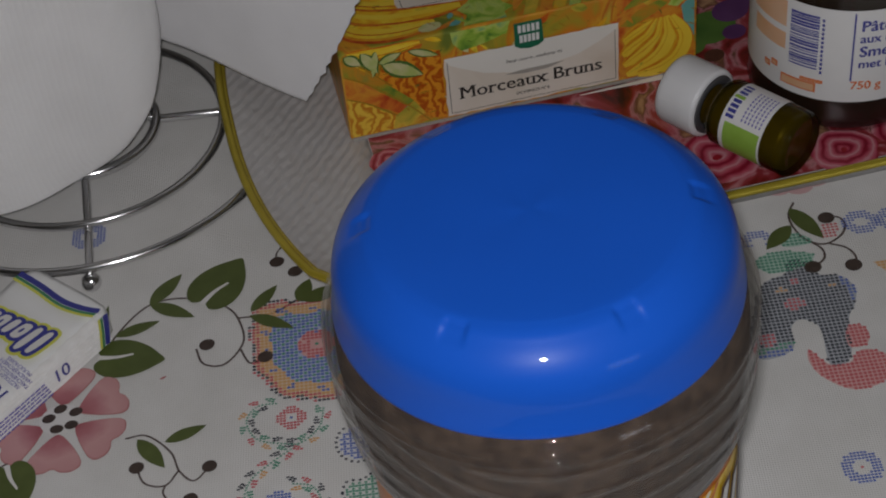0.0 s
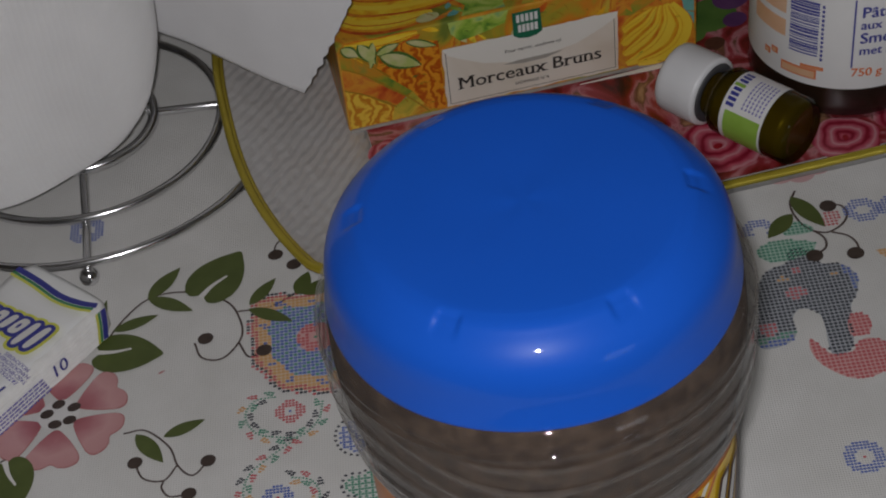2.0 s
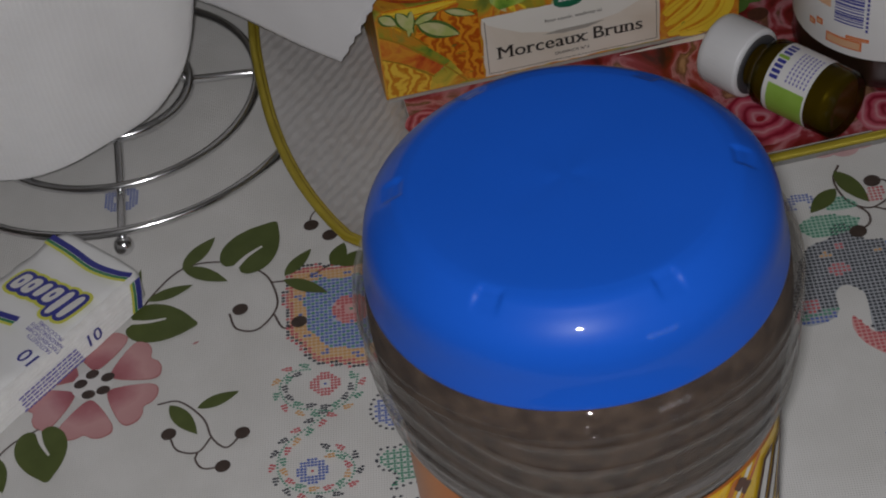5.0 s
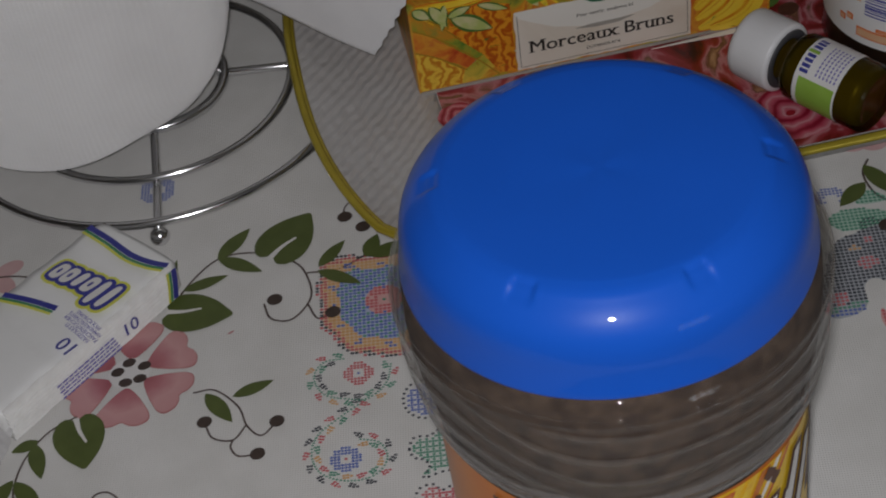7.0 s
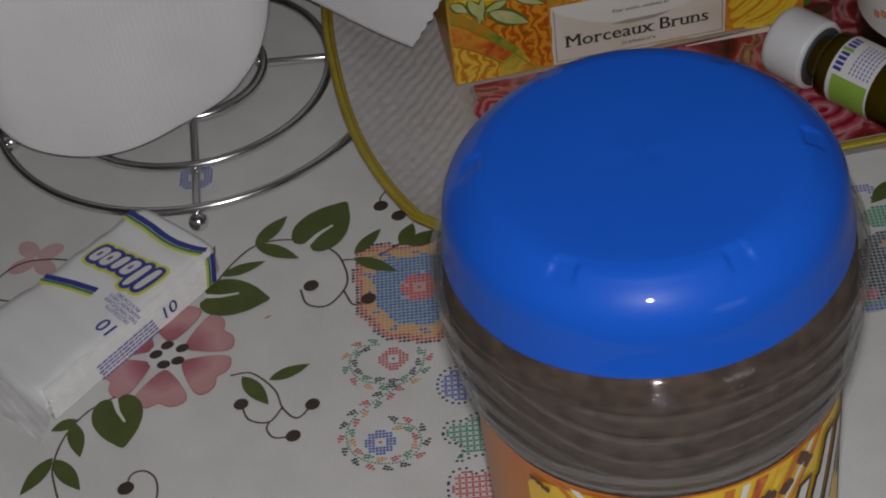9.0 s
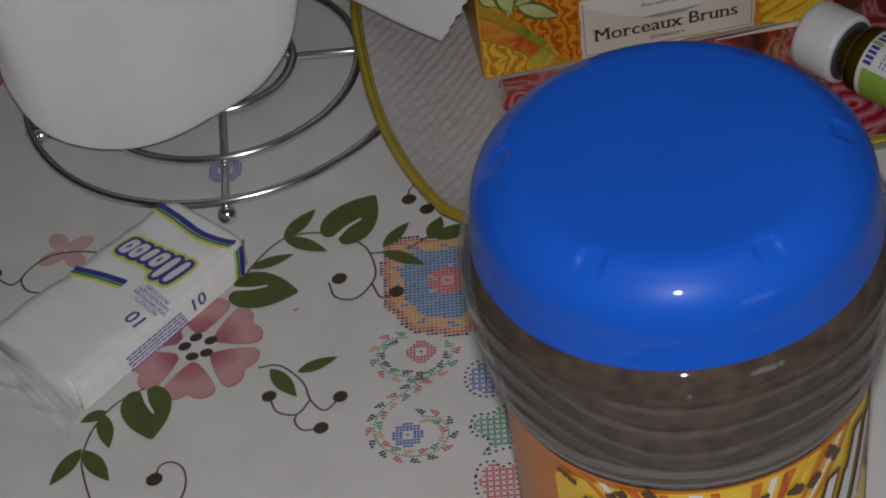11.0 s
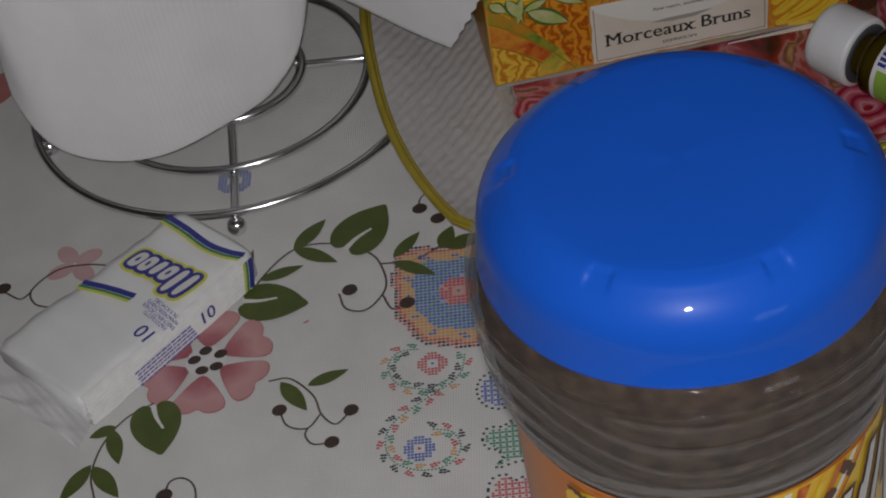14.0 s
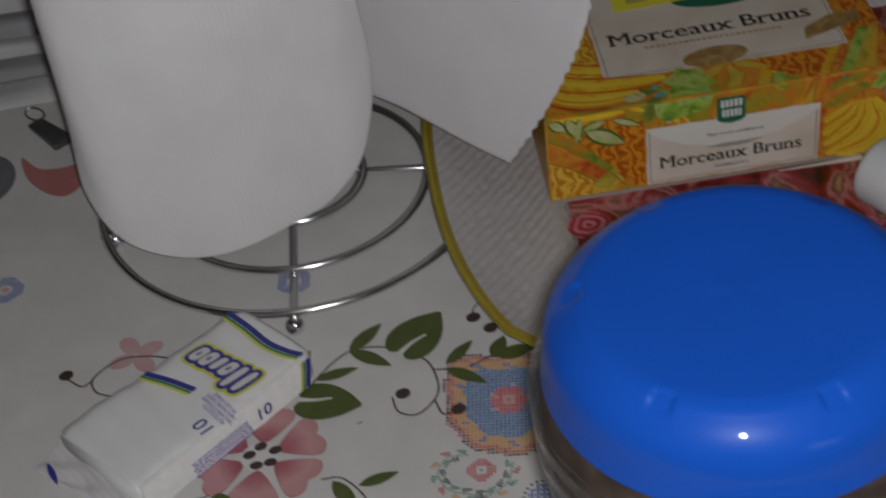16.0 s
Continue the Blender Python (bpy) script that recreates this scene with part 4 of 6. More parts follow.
for k in range(15):
    a = -136 + 6.2 * k + rng.uniform(-2, 2)
    streak(-92 + (a + 92) * 0.55, 0.086, a, 0.1130, rng.uniform(0.8, 1.6), rng.uniform(2.0, 4.4), (M["jar_orange"], M["cream_flap"], M["banana_rim"], M["banana"])[k % 4], 0.06355 + 0.00002 * k)
for k in range(12):
    a, z = -143 + 8.6 * k + rng.uniform(-2, 2), rng.uniform(0.098, 0.1115)
    for j in range(3):
        s, aa, zz = rng.uniform(1.3, 2.6), a + rng.uniform(-2.4, 2.4), z + rng.uniform(-0.0022, 0.0022)
        wrap("flake", 0.06395 + 0.00003 * j, aa - s, aa + s, lambda t, z=zz, s=s, q=k + j: z - 0.0010 * s * math.sin(math.pi * t) ** 0.6 * (1 + 0.3 * math.sin(7 * t + q)), lambda t, z=zz, s=s, q=k: z + 0.0010 * s * math.sin(math.pi * t) ** 0.5 * (1 + 0.35 * math.sin(9 * t + q)), M["choc"], sleeve, 9)
for a, top_z in ((-58, 0.0960), (-44, 0.1070)):  # tall leaning letters as plain strokes with dark edges
    for side, drop in ((-4.0, 0.0), (4.5, 0.004)):
        streak(a + side - 6, top_z - 0.040, a + side + 5, top_z - drop, 8.4, 7.0, M["choc"], 0.0641)
        streak(a + side - 6, top_z - 0.040, a + side + 4.6, top_z - drop - 0.0016, 4.4, 4.0, M["paper_white"], 0.0643)
streak(-34, 0.070, -27, 0.1130, 4.0, 4.0, M["choc"], 0.0641)
# light-grey reflection at the sleeve's right end, painted on as a flat patch
wrap("painted_reflection", 0.0636, -26, 48, 0.0150, 0.1140, M["tint_grey"], sleeve, 24)

# ---- tray ----
TRZ, FLZ = 0.0280, 0.0110
TA = -2.2
tray = thing("serving_tray", "serving tray with printed roses, woven side and gold rim", "tray", m=pose(0.0501, -0.0266, 0, 0, 0, TA))
TL, TW = 0.435, 0.262
BOW = 0.0268


def rim_line(inset=0.0, z=TRZ, n=26, bow=BOW):
    """The rim's outline in the tray's own frame: straight long sides, bowed short ends, soft corners."""
    pts = []
    for i in range(n + 1):  # left end, from the back to the front
        y = TW - TW * i / n
        q = (y - TW / 2) / (TW / 2)
        pts.append((-bow * (1 - abs(q) ** 2.5) + inset, inset + (TW - 2 * inset) * (1 - i / n)))
    pts[-1] = (0.0050 + inset, pts[-1][1])
    pts[-2] = (pts[-2][0] + 0.0002, pts[-2][1])
    for i in range(1, n):
        pts.append((inset + 0.005 + (TL - 2 * inset - 0.01) * i / n, inset))
    for i in range(n + 1):
        y = TW * i / n
        q = (y - TW / 2) / (TW / 2)
        pts.append((TL + bow * (1 - abs(q) ** 2.5) - inset, inset + (TW - 2 * inset) * i / n))
    for i in range(1, n):
        pts.append((TL - inset - 0.005 - (TL - 2 * inset - 0.01) * i / n, TW - inset))
    return [Vector((x, y, z)) for x, y in pts]


def floor_line(z, grow=0.0, n=26):
    x0, x1, y0, y1 = 0.0395 - grow, TL - 0.0395 + grow, 0.0208 - grow, TW - 0.0208 + grow
    pts = [(x0, y1 - (y1 - y0) * i / n) for i in range(n + 1)] + [(x0 + (x1 - x0) * i / n, y0) for i in range(1, n)]
    pts += [(x1, y0 + (y1 - y0) * i / n) for i in range(n + 1)] + [(x1 - (x1 - x0) * i / n, y1) for i in range(1, n)]
    return [Vector((x, y, z)) for x, y in pts]


M["weave_wall"] = mat("woven_tray_side", (0.50, 0.48, 0.465), 0.40, other=(0.57, 0.56, 0.555), scale=22, spec=0.4)


def basket(m):
    nt = m.node_tree
    b = nt.nodes["Principled BSDF"]
    tc = nt.nodes.new("ShaderNodeTexCoord")
    mp = nt.nodes.new("ShaderNodeMapping")
    mp.inputs["Rotation"].default_value = (0, 0, radians(58))
    mp.inputs["Scale"].default_value = (1, 0.42, 1)
    w = node(nt, "ShaderNodeTexWave", Scale=105.0, Distortion=2.2, Detail=1.0)
    w.inputs["Detail Scale"].default_value = 1.5
    v = node(nt, "ShaderNodeTexVoronoi", Scale=230.0)
    k = node(nt, "ShaderNodeBump", Strength=0.45, Distance=0.0011)
    s = nt.nodes.new("ShaderNodeMath")
    s.operation = "ADD"
    nt.links.new(tc.outputs["Object"], mp.inputs["Vector"])
    nt.links.new(mp.outputs["Vector"], w.inputs["Vector"])
    nt.links.new(mp.outputs["Vector"], v.inputs["Vector"])
    nt.links.new(w.outputs["Fac"], s.inputs[0])
    nt.links.new(v.outputs["Distance"], s.inputs[1])
    nt.links.new(s.outputs[0], k.inputs["Height"])
    nt.links.new(k.outputs["Normal"], b.inputs["Normal"])


basket(M["weave_wall"])
ra, fa = rim_line(0.0), floor_line(FLZ)
rows = []
for k in range(7):
    t = k / 6
    rows.append([a.lerp(b, t) + Vector((0, 0, -0.0030 * math.sin(math.pi * t))) for a, b in zip(ra, fa)])
under = [p - Vector((0, 0, 0.0028)) for p in fa]
rows.append(under)
rows += [[a.lerp(b, t) + Vector((0, 0, -0.0028 - 0.0030 * math.sin(math.pi * t))) for a, b in zip(ra, fa)] for t in (0.66, 0.33, 0.02)]
part("woven_side", grid_mesh("woven_side", [[tuple(p) for p in r] for r in rows], True), M["weave_wall"], tray, "greyish woven-pattern tray side")
foot = floor_line(0.0, -0.002)
part("foot_ring", grid_mesh("foot_ring", [[tuple(p) for p in floor_line(FLZ - 0.003, -0.001)], [tuple(p) for p in foot], [tuple(p) for p in floor_line(0.0, -0.006)], [tuple(p) for p in floor_line(FLZ - 0.003, -0.006)]], True), M["weave_wall"], tray)
rim = part("rim", tube("rim", rim_line(0.0, TRZ, 26), 0.0021, 10, True), M["gold"], tray, "gold painted rim")
part("rim_lip", tube("rim_lip", rim_line(0.0022, TRZ - 0.0014, 26), 0.0014, 8, True), M["gold"], rim)


def rose_ground():
    m = bpy.data.materials.new("rose_photo_print")
    m.use_nodes = True
    nt = m.node_tree
    b = nt.nodes["Principled BSDF"]
    b.inputs["Roughness"].default_value = 0.28
    tc = nt.nodes.new("ShaderNodeTexCoord")
    n = node(nt, "ShaderNodeTexNoise", Scale=34.0, Detail=5.0, Distortion=1.6)
    r = nt.nodes.new("ShaderNodeValToRGB")
    stops = [(0.30, (0.035, 0.010, 0.008)), (0.42, (0.20, 0.014, 0.010)), (0.50, (0.32, 0.04, 0.05)), (0.55, (0.50, 0.20, 0.22)), (0.60, (0.16, 0.06, 0.03)), (0.68, (0.46, 0.26, 0.14))]
    els = r.color_ramp.elements
    while len(els) < len(stops):
        els.new(0.5)
    for e, (p, c) in zip(els, stops):
        e.position, e.color = p, (*c, 1)
    nt.links.new(tc.outputs["Object"], n.inputs["Vector"])
    nt.links.new(n.outputs["Fac"], r.inputs["Fac"])
    nt.links.new(r.outputs["Color"], b.inputs["Base Color"])
    return m


M["roses"] = rose_ground()
M["rose_c"] = mat("rose_deep_red", (0.26, 0.010, 0.020), 0.3, other=(0.36, 0.02, 0.03), scale=90)
M["moss"] = mat("moss_green_print", (0.05, 0.13, 0.02), 0.3, other=(0.12, 0.22, 0.04), scale=60)
M["plum"] = mat("plum_print", (0.08, 0.02, 0.10), 0.3, other=(0.14, 0.05, 0.16), scale=60)
base = part("tray_floor", flat("tray_floor", [(p.x, p.y) for p in floor_line(0, -0.0004)], FLZ + 0.0003), M["roses"], tray, "rose photograph under gloss on the tray floor", smooth=False)
TRM = pose(0.0501, -0.0266, 0, 0, 0, TA).inverted()


def rose_ink(x, y, r, turn):
    """Whorled petals: rings round the rose's heart, pushed about by noise, from deep red in the folds to pale edges."""
    m = mat("rose_whorl_print", (0.5, 0.1, 0.16), 0.3)
    nt = m.node_tree
    tc = nt.nodes.new("ShaderNodeTexCoord")
    mp = nt.nodes.new("ShaderNodeMapping")
    mp.inputs["Location"].default_value = (-x / r, -y / r, 0)
    mp.inputs["Scale"].default_value = (1 / r, 1 / r, 0)
    w = node(nt, "ShaderNodeTexWave", Scale=0.75, Distortion=8.0, Detail=3.0)
    w.wave_type, w.rings_direction = "RINGS", "Z"
    w.inputs["Detail Scale"].default_value = 0.9
    w.inputs["Phase Offset"].default_value = turn * 0.05
    ramp = nt.nodes.new("ShaderNodeValToRGB")
    stops = [(0.02, (0.26, 0.012, 0.030)), (0.25, (0.42, 0.050, 0.090)), (0.60, (0.48, 0.090, 0.13)), (0.90, (0.53, 0.15, 0.19)), (1.0, (0.58, 0.26, 0.29))]
    while len(ramp.color_ramp.elements) < len(stops):
        ramp.color_ramp.elements.new(0.5)
    for e, (p, c) in zip(ramp.color_ramp.elements, stops):
        e.position, e.color = p, (*c, 1)
    nt.links.new(tc.outputs["Object"], mp.inputs["Vector"])
    nt.links.new(mp.outputs["Vector"], w.inputs["Vector"])
    nt.links.new(w.outputs["Fac"], ramp.inputs["Fac"])
    nt.links.new(ramp.outputs["Color"], nt.nodes["Principled BSDF"].inputs["Base Color"])
    return m


def rose(x, y, r, turn=0.0):
    """A printed rose with a lobed outline and a dark heart."""
    c = TRM @ Vector((x, y, 0))
    ring = []
    for i in range(60):
        a = 2 * math.pi * i / 60
        q = r * (0.94 + 0.07 * abs(math.sin(2.5 * a + turn)) + 0.03 * math.sin(7 * a + turn))
        ring.append((c.x + q * math.cos(a), c.y + q * 0.9 * math.sin(a)))
    part("rose_print", flat("rose_print", ring, FLZ + 0.0005), rose_ink(c.x, c.y, r, turn), base, smooth=False)
    part("rose_heart", flat("rose_heart", disc_pts(c.x, c.y, r * 0.12, r * 0.09, 12, turn), FLZ + 0.0008), M["rose_c"], base, smooth=False)


for x, y, r, a in ((0.2500, 0.0100, 0.0210, 20), (0.3080, -0.0060, 0.0170, 70), (0.1010, 0.0640, 0.0110, 130), (0.2150, 0.0100, 0.0200, 200), (0.3450, 0.0000, 0.0190, 10), (0.1400, 0.0300, 0.0220, 40), (0.1850, 0.0520, 0.0180, 90)):
    rose(x, y, r, a)
for x, y, r, mt in ((0.2840, 0.1080, 0.0160, "moss"), (0.3000, 0.1180, 0.0110, "plum"), (0.2950, 0.1000, 0.0070, "plum"), (0.2700, 0.0960, 0.0080, "moss"), (0.2780, 0.0850, 0.0060, "choc"), (0.3130, 0.1260, 0.0100, "plum")):
    c = TRM @ Vector((x, y, 0))
    part("fruit_print", flat("fruit_print", disc_pts(c.x, c.y, r, r * 0.8, 18, 30), FLZ + 0.0006), M[mt], base, smooth=False)

# ---- sugar box ----
BL, BD, BH = 0.1805, 0.118, 0.0536
sugar = thing("sugar_box", "fruit-printed card box of brown sugar lumps with cream labels", "box", m=pose(0.0860, 0.0864, FLZ + 0.0006, 0, 0, -1.85))


def fruit_ground():
    m = bpy.data.materials.new("fruit_print_card")
    m.use_nodes = True
    nt = m.node_tree
    b = nt.nodes["Principled BSDF"]
    b.inputs["Roughness"].default_value = 0.38
    tc = nt.nodes.new("ShaderNodeTexCoord")
    n = node(nt, "ShaderNodeTexNoise", Scale=26.0, Detail=3.0, Distortion=1.6)
    r = nt.nodes.new("ShaderNodeValToRGB")
    stops = [(0.30, (0.16, 0.20, 0.03)), (0.40, (0.40, 0.32, 0.03)), (0.48, (0.62, 0.22, 0.02)), (0.56, (0.66, 0.34, 0.03)), (0.64, (0.52, 0.12, 0.015)), (0.72, (0.58, 0.42, 0.05))]
    els = r.color_ramp.elements
    while len(els) < len(stops):
        els.new(0.5)
    for e, (p, c) in zip(els, stops):
        e.position, e.color = p, (*c, 1)
    nt.links.new(tc.outputs["Object"], n.inputs["Vector"])
    nt.links.new(n.outputs["Fac"], r.inputs["Fac"])
    nt.links.new(r.outputs["Color"], b.inputs["Base Color"])
    return m


def pineapple_skin(name, dark, light):
    """Squiggled bright lines over an orange ground."""
    m = mat(name, dark, 0.38)
    nt = m.node_tree
    b = nt.nodes["Principled BSDF"]
    tc = nt.nodes.new("ShaderNodeTexCoord")
    w = node(nt, "ShaderNodeTexWave", Scale=58.0, Distortion=11.0, Detail=2.5)
    w.inputs["Detail Scale"].default_value = 2.2
    r = nt.nodes.new("ShaderNodeValToRGB")
    r.color_ramp.elements[0].position, r.color_ramp.elements[1].position = 0.12, 0.80
    r.color_ramp.elements[0].color, r.color_ramp.elements[1].color = (*dark, 1), (*light, 1)
    nt.links.new(tc.outputs["Object"], w.inputs["Vector"])
    nt.links.new(w.outputs["Fac"], r.inputs["Fac"])
    nt.links.new(r.outputs["Color"], b.inputs["Base Color"])
    return m


M["fruit"] = fruit_ground()
M["mango"] = painted("mango_orange_print", [(0.56, 0.12, 0.012), (0.68, 0.27, 0.012), (0.76, 0.42, 0.03)], 100)
M["banana_bright"] = mat("bright_yellow_print", (0.84, 0.62, 0.06), 0.4, other=(0.80, 0.52, 0.03), scale=60)
M["leaf_blend"] = painted("green_to_orange_print", [(0.10, 0.20, 0.025), (0.28, 0.30, 0.03), (0.56, 0.24, 0.02), (0.20, 0.28, 0.05)], 70)
M["pine"] = pineapple_skin("pineapple_print", (0.46, 0.09, 0.006), (0.74, 0.29, 0.02))
M["pine_yellow"] = pineapple_skin("yellow_pineapple_print", (0.54, 0.20, 0.010), (0.78, 0.50, 0.05))
M["papaya"] = painted("papaya_print", [(0.44, 0.05, 0.012), (0.60, 0.14, 0.02), (0.68, 0.30, 0.03), (0.54, 0.10, 0.03)], 85, 0.38)
carton = part("carton", box_bm(0, 0, 0, BL, BD, BH, 0.0012), M["fruit"], sugar, smooth=False)
part("card_edge", box_bm(0.001, -0.0010, -0.0004, BL - 0.001, 0.004, 0.0012, 0.0003), M["card"], sugar, "bare grey card edge", smooth=False)
FRONT = (Vector((0, 0, 0)), Vector((1, 0, 0)), Vector((0, 0, 1)), Vector((0, -1, 0)))
TOP = (Vector((0, 0, BH)), Vector((1, 0, 0)), Vector((0, 1, 0)), Vector((0, 0, 1)))


def stick(name, pts, material, face, z=0.0003, parent=None, label=""):
    return part(name, flat(name, pts, z, face), material, parent or carton, label, smooth=False)


def banana(face, pts, w, z=0.0004, rim=1.14, tone="banana", edge="banana_rim"):
    """A banana along a bent line: an outline under a yellow body, and a crease along it."""
    left, right = ribbon_pts(pts, 1.0, 6)
    n = len(left)

    def body(width, zz, name, material, shift=0.0):
        a, b = [], []
        for i, (l, r) in enumerate(zip(left, right)):
            mid, d = (l + r) / 2, (l - r).normalized()
            k = width / 2 * (math.sin(math.pi * min(1, max(0, 0.05 + 0.90 * i / (n - 1)))) ** 0.55)
            mid = mid + d * shift * k
            a.append((mid.x + d.x * k, mid.y + d.y * k))
            b.append((mid.x - d.x * k, mid.y - d.y * k))
        stick(name, a + b[::-1], material, face, zz)
    body(w * rim, z, "banana_outline", M[edge])
    body(w * 1.00, z + 0.00004, "banana_side", M["mango"], 0.06)
    body(w * 0.78, z + 0.00008, "banana", M[tone], 0.20)
    body(w * 0.30, z + 0.00012, "banana_light", M["banana_bright"], 0.75)
    body(w * 0.06, z + 0.00016, "banana_crease", M[edge], -3.0)


# small painted leaves and pen strokes between the fruits
rng = random.Random(12)
INKS = ("mint", "olive_slab", "papaya", "pear", "banana", "teal", "banana_rim", "pale_flower")


def foliage(face, x0, y0, x1, y1, n):
    for i in range(n):
        x, y, a, l = rng.uniform(x0, x1), rng.uniform(y0, y1), rng.uniform(20, 70) + 90 * rng.randint(0, 1), rng.uniform(0.006, 0.015)
        xe, ye = min(x1, max(x0, x + l * math.cos(radians(a)))), min(y1, max(y0, y + l * math.sin(radians(a))))
        if math.hypot(xe - x, ye - y) > 0.003:
            stick("foliage_print", leaf_pts(x, y, xe, ye, rng.uniform(0.0022, 0.0052), rng.uniform(-0.001, 0.001), 6), M[rng.choice(INKS)], face, 0.00025)


def strokes(face, x0, y0, x1, y1, n, ink, z):
    """Fine pen strokes, all in one print."""
    o, u, v, nn = face
    verts, faces = [], []
    for i in range(n):
        x, y, a, l = rng.uniform(x0, x1), rng.uniform(y0, y1), radians(rng.uniform(-70, 40)), rng.uniform(0.002, 0.007)
        d = Vector((math.cos(a), math.sin(a)))
        p = Vector((-d.y, d.x)) * 0.00018
        k = len(verts)
        for q in ((Vector((x, y)) - p), (Vector((x, y)) + d * l * 0.5 + p * 3), (Vector((x, y)) + d * l)):
            qx, qy = min(x1, max(x0, q.x)), min(y1, max(y0, q.y))
            verts.append(tuple(o + u * qx + v * qy + nn * (z + 0.000002 * i)))
        faces.append((k, k + 1, k + 2))
    me = bpy.data.meshes.new("pen_hatching")
    me.from_pydata(verts, [], faces)
    me.update()
    tagged(part("pen_hatching", me, M[ink], carton, smooth=False), kind="stuff")


foliage(FRONT, 0.001, 0.001, 0.1795, 0.0525, 46)
foliage(TOP, 0.001, 0.001, 0.1795, 0.0300, 46)
foliage(TOP, 0.001, 0.030, 0.034, 0.117, 14)
foliage(TOP, 0.161, 0.030, 0.1795, 0.117, 14)
for face, row in ((FRONT, (0.001, 0.001, 0.050, 0.0525)), (FRONT, (0.139, 0.001, 0.1795, 0.0525)), (FRONT, (0.051, 0.040, 0.139, 0.0525)), (TOP, (0.001, 0.001, 0.1795, 0.0210)), (TOP, (0.001, 0.022, 0.034, 0.110)), (TOP, (0.161, 0.022, 0.1795, 0.110))):
    strokes(face, *row, 8, "crease", 0.0018)
    strokes(face, *row, 3, "green_line", 0.0019)

# front: pineapple, papaya and squash at one end, bananas at the other
stick("pineapple_print", [(0.020, 0.049), (0.030, 0.050), (0.0495, 0.044), (0.0495, 0.0025), (0.040, 0.004), (0.030, 0.016), (0.018, 0.036)], M["pine"], FRONT)
stick("papaya_print", [(0.001, 0.040), (0.010, 0.037), (0.028, 0.022), (0.033, 0.017), (0.026, 0.011), (0.012, 0.020), (0.001, 0.027)], M["papaya"], FRONT, 0.0004)
stick("squash_print", [(0.001, 0.026), (0.010, 0.021), (0.024, 0.010), (0.024, 0.002), (0.001, 0.002)], M["pine_yellow"], FRONT, 0.0005)
stick("leaf_print", [(0.024, 0.010), (0.034, 0.017), (0.042, 0.003), (0.022, 0.002)], M["olive_slab"], FRONT, 0.00055)
stick("stalk_print", [(0.001, 0.050), (0.006, 0.046), (0.022, 0.030), (0.034, 0.017), (0.030, 0.015), (0.012, 0.032), (0.001, 0.040)], M["leaf_blend"], FRONT, 0.00045)
for pts in ([(0.001, 0.040), (0.012, 0.033), (0.030, 0.016), (0.041, 0.003)], [(0.001, 0.0265), (0.012, 0.0205), (0.025, 0.010)], [(0.018, 0.037), (0.022, 0.046), (0.034, 0.049)], [(0.001, 0.050), (0.010, 0.044), (0.024, 0.029)]):
    part("outline_print", ribbon("outline_print", pts, 0.0007, 0.0008, FRONT, 5), M["crease"], carton, smooth=False)
for x0, y0, x1, y1, w in ((0.0205, 0.0430, 0.0395, 0.0325, 0.0105), (0.0110, 0.0525, 0.0175, 0.0390, 0.0075), (0.0180, 0.0520, 0.0150, 0.0370, 0.0050), (0.0025, 0.0520, 0.0100, 0.0455, 0.0070), (0.0190, 0.0440, 0.0300, 0.0480, 0.0060), (0.0340, 0.0480, 0.0480, 0.0420, 0.0050)):
    stick("bud_outline", leaf_pts(x0 - 0.0006, y0, x1 + 0.0006, y1, w * 0.98), M["green_line"], FRONT, 0.0012)
    stick("bud_print", leaf_pts(x0, y0, x1, y1, w * 0.66), M["pale_flower"], FRONT, 0.0013)
stick("squash_print", [(0.139, 0.052), (0.179, 0.053), (0.179, 0.003), (0.139, 0.003)], M["papaya"], FRONT, 0.0001)
stick("teal_print", [(0.172, 0.040), (0.179, 0.046), (0.179, 0.020), (0.174, 0.028)], M["teal"], FRONT, 0.00035)
stick("leaf_print", [(0.1406, 0.0349), (0.1497, 0.0426), (0.1606, 0.0463), (0.1670, 0.0446), (0.1588, 0.0390), (0.1461, 0.0333)], M["leaf_blend"], FRONT, 0.0003)
stick("leaf_print", [(0.1400, 0.0430), (0.1480, 0.0500), (0.1580, 0.0528), (0.1680, 0.0528), (0.1580, 0.0480)], M["leaf_blend"], FRONT, 0.0003)
stick("leaf_print", [(0.1650, 0.0420), (0.1720, 0.0528), (0.1790, 0.0528), (0.1780, 0.0470), (0.1700, 0.0400)], M["mint"], FRONT, 0.0003)
FAN = ([(0.1590, 0.0345), (0.1497, 0.0285), (0.1420, 0.0250)], [(0.1600, 0.0352), (0.1552, 0.0260), (0.1470, 0.0206), (0.1412, 0.0172)], [(0.1620, 0.0360), (0.1606, 0.0248), (0.1533, 0.0178), (0.1418, 0.0108)],
       [(0.1638, 0.0364), (0.1652, 0.0247), (0.1597, 0.0138), (0.1506, 0.0080), (0.1430, 0.0050)], [(0.1665, 0.0362), (0.1733, 0.0225), (0.1697, 0.0111), (0.1606, 0.0055), (0.1490, 0.0040)])
for k, row in enumerate(FAN):
    banana(FRONT, row, 0.0098, 0.0004 + 0.0003 * k, 1.06, "banana_bright", "pear")
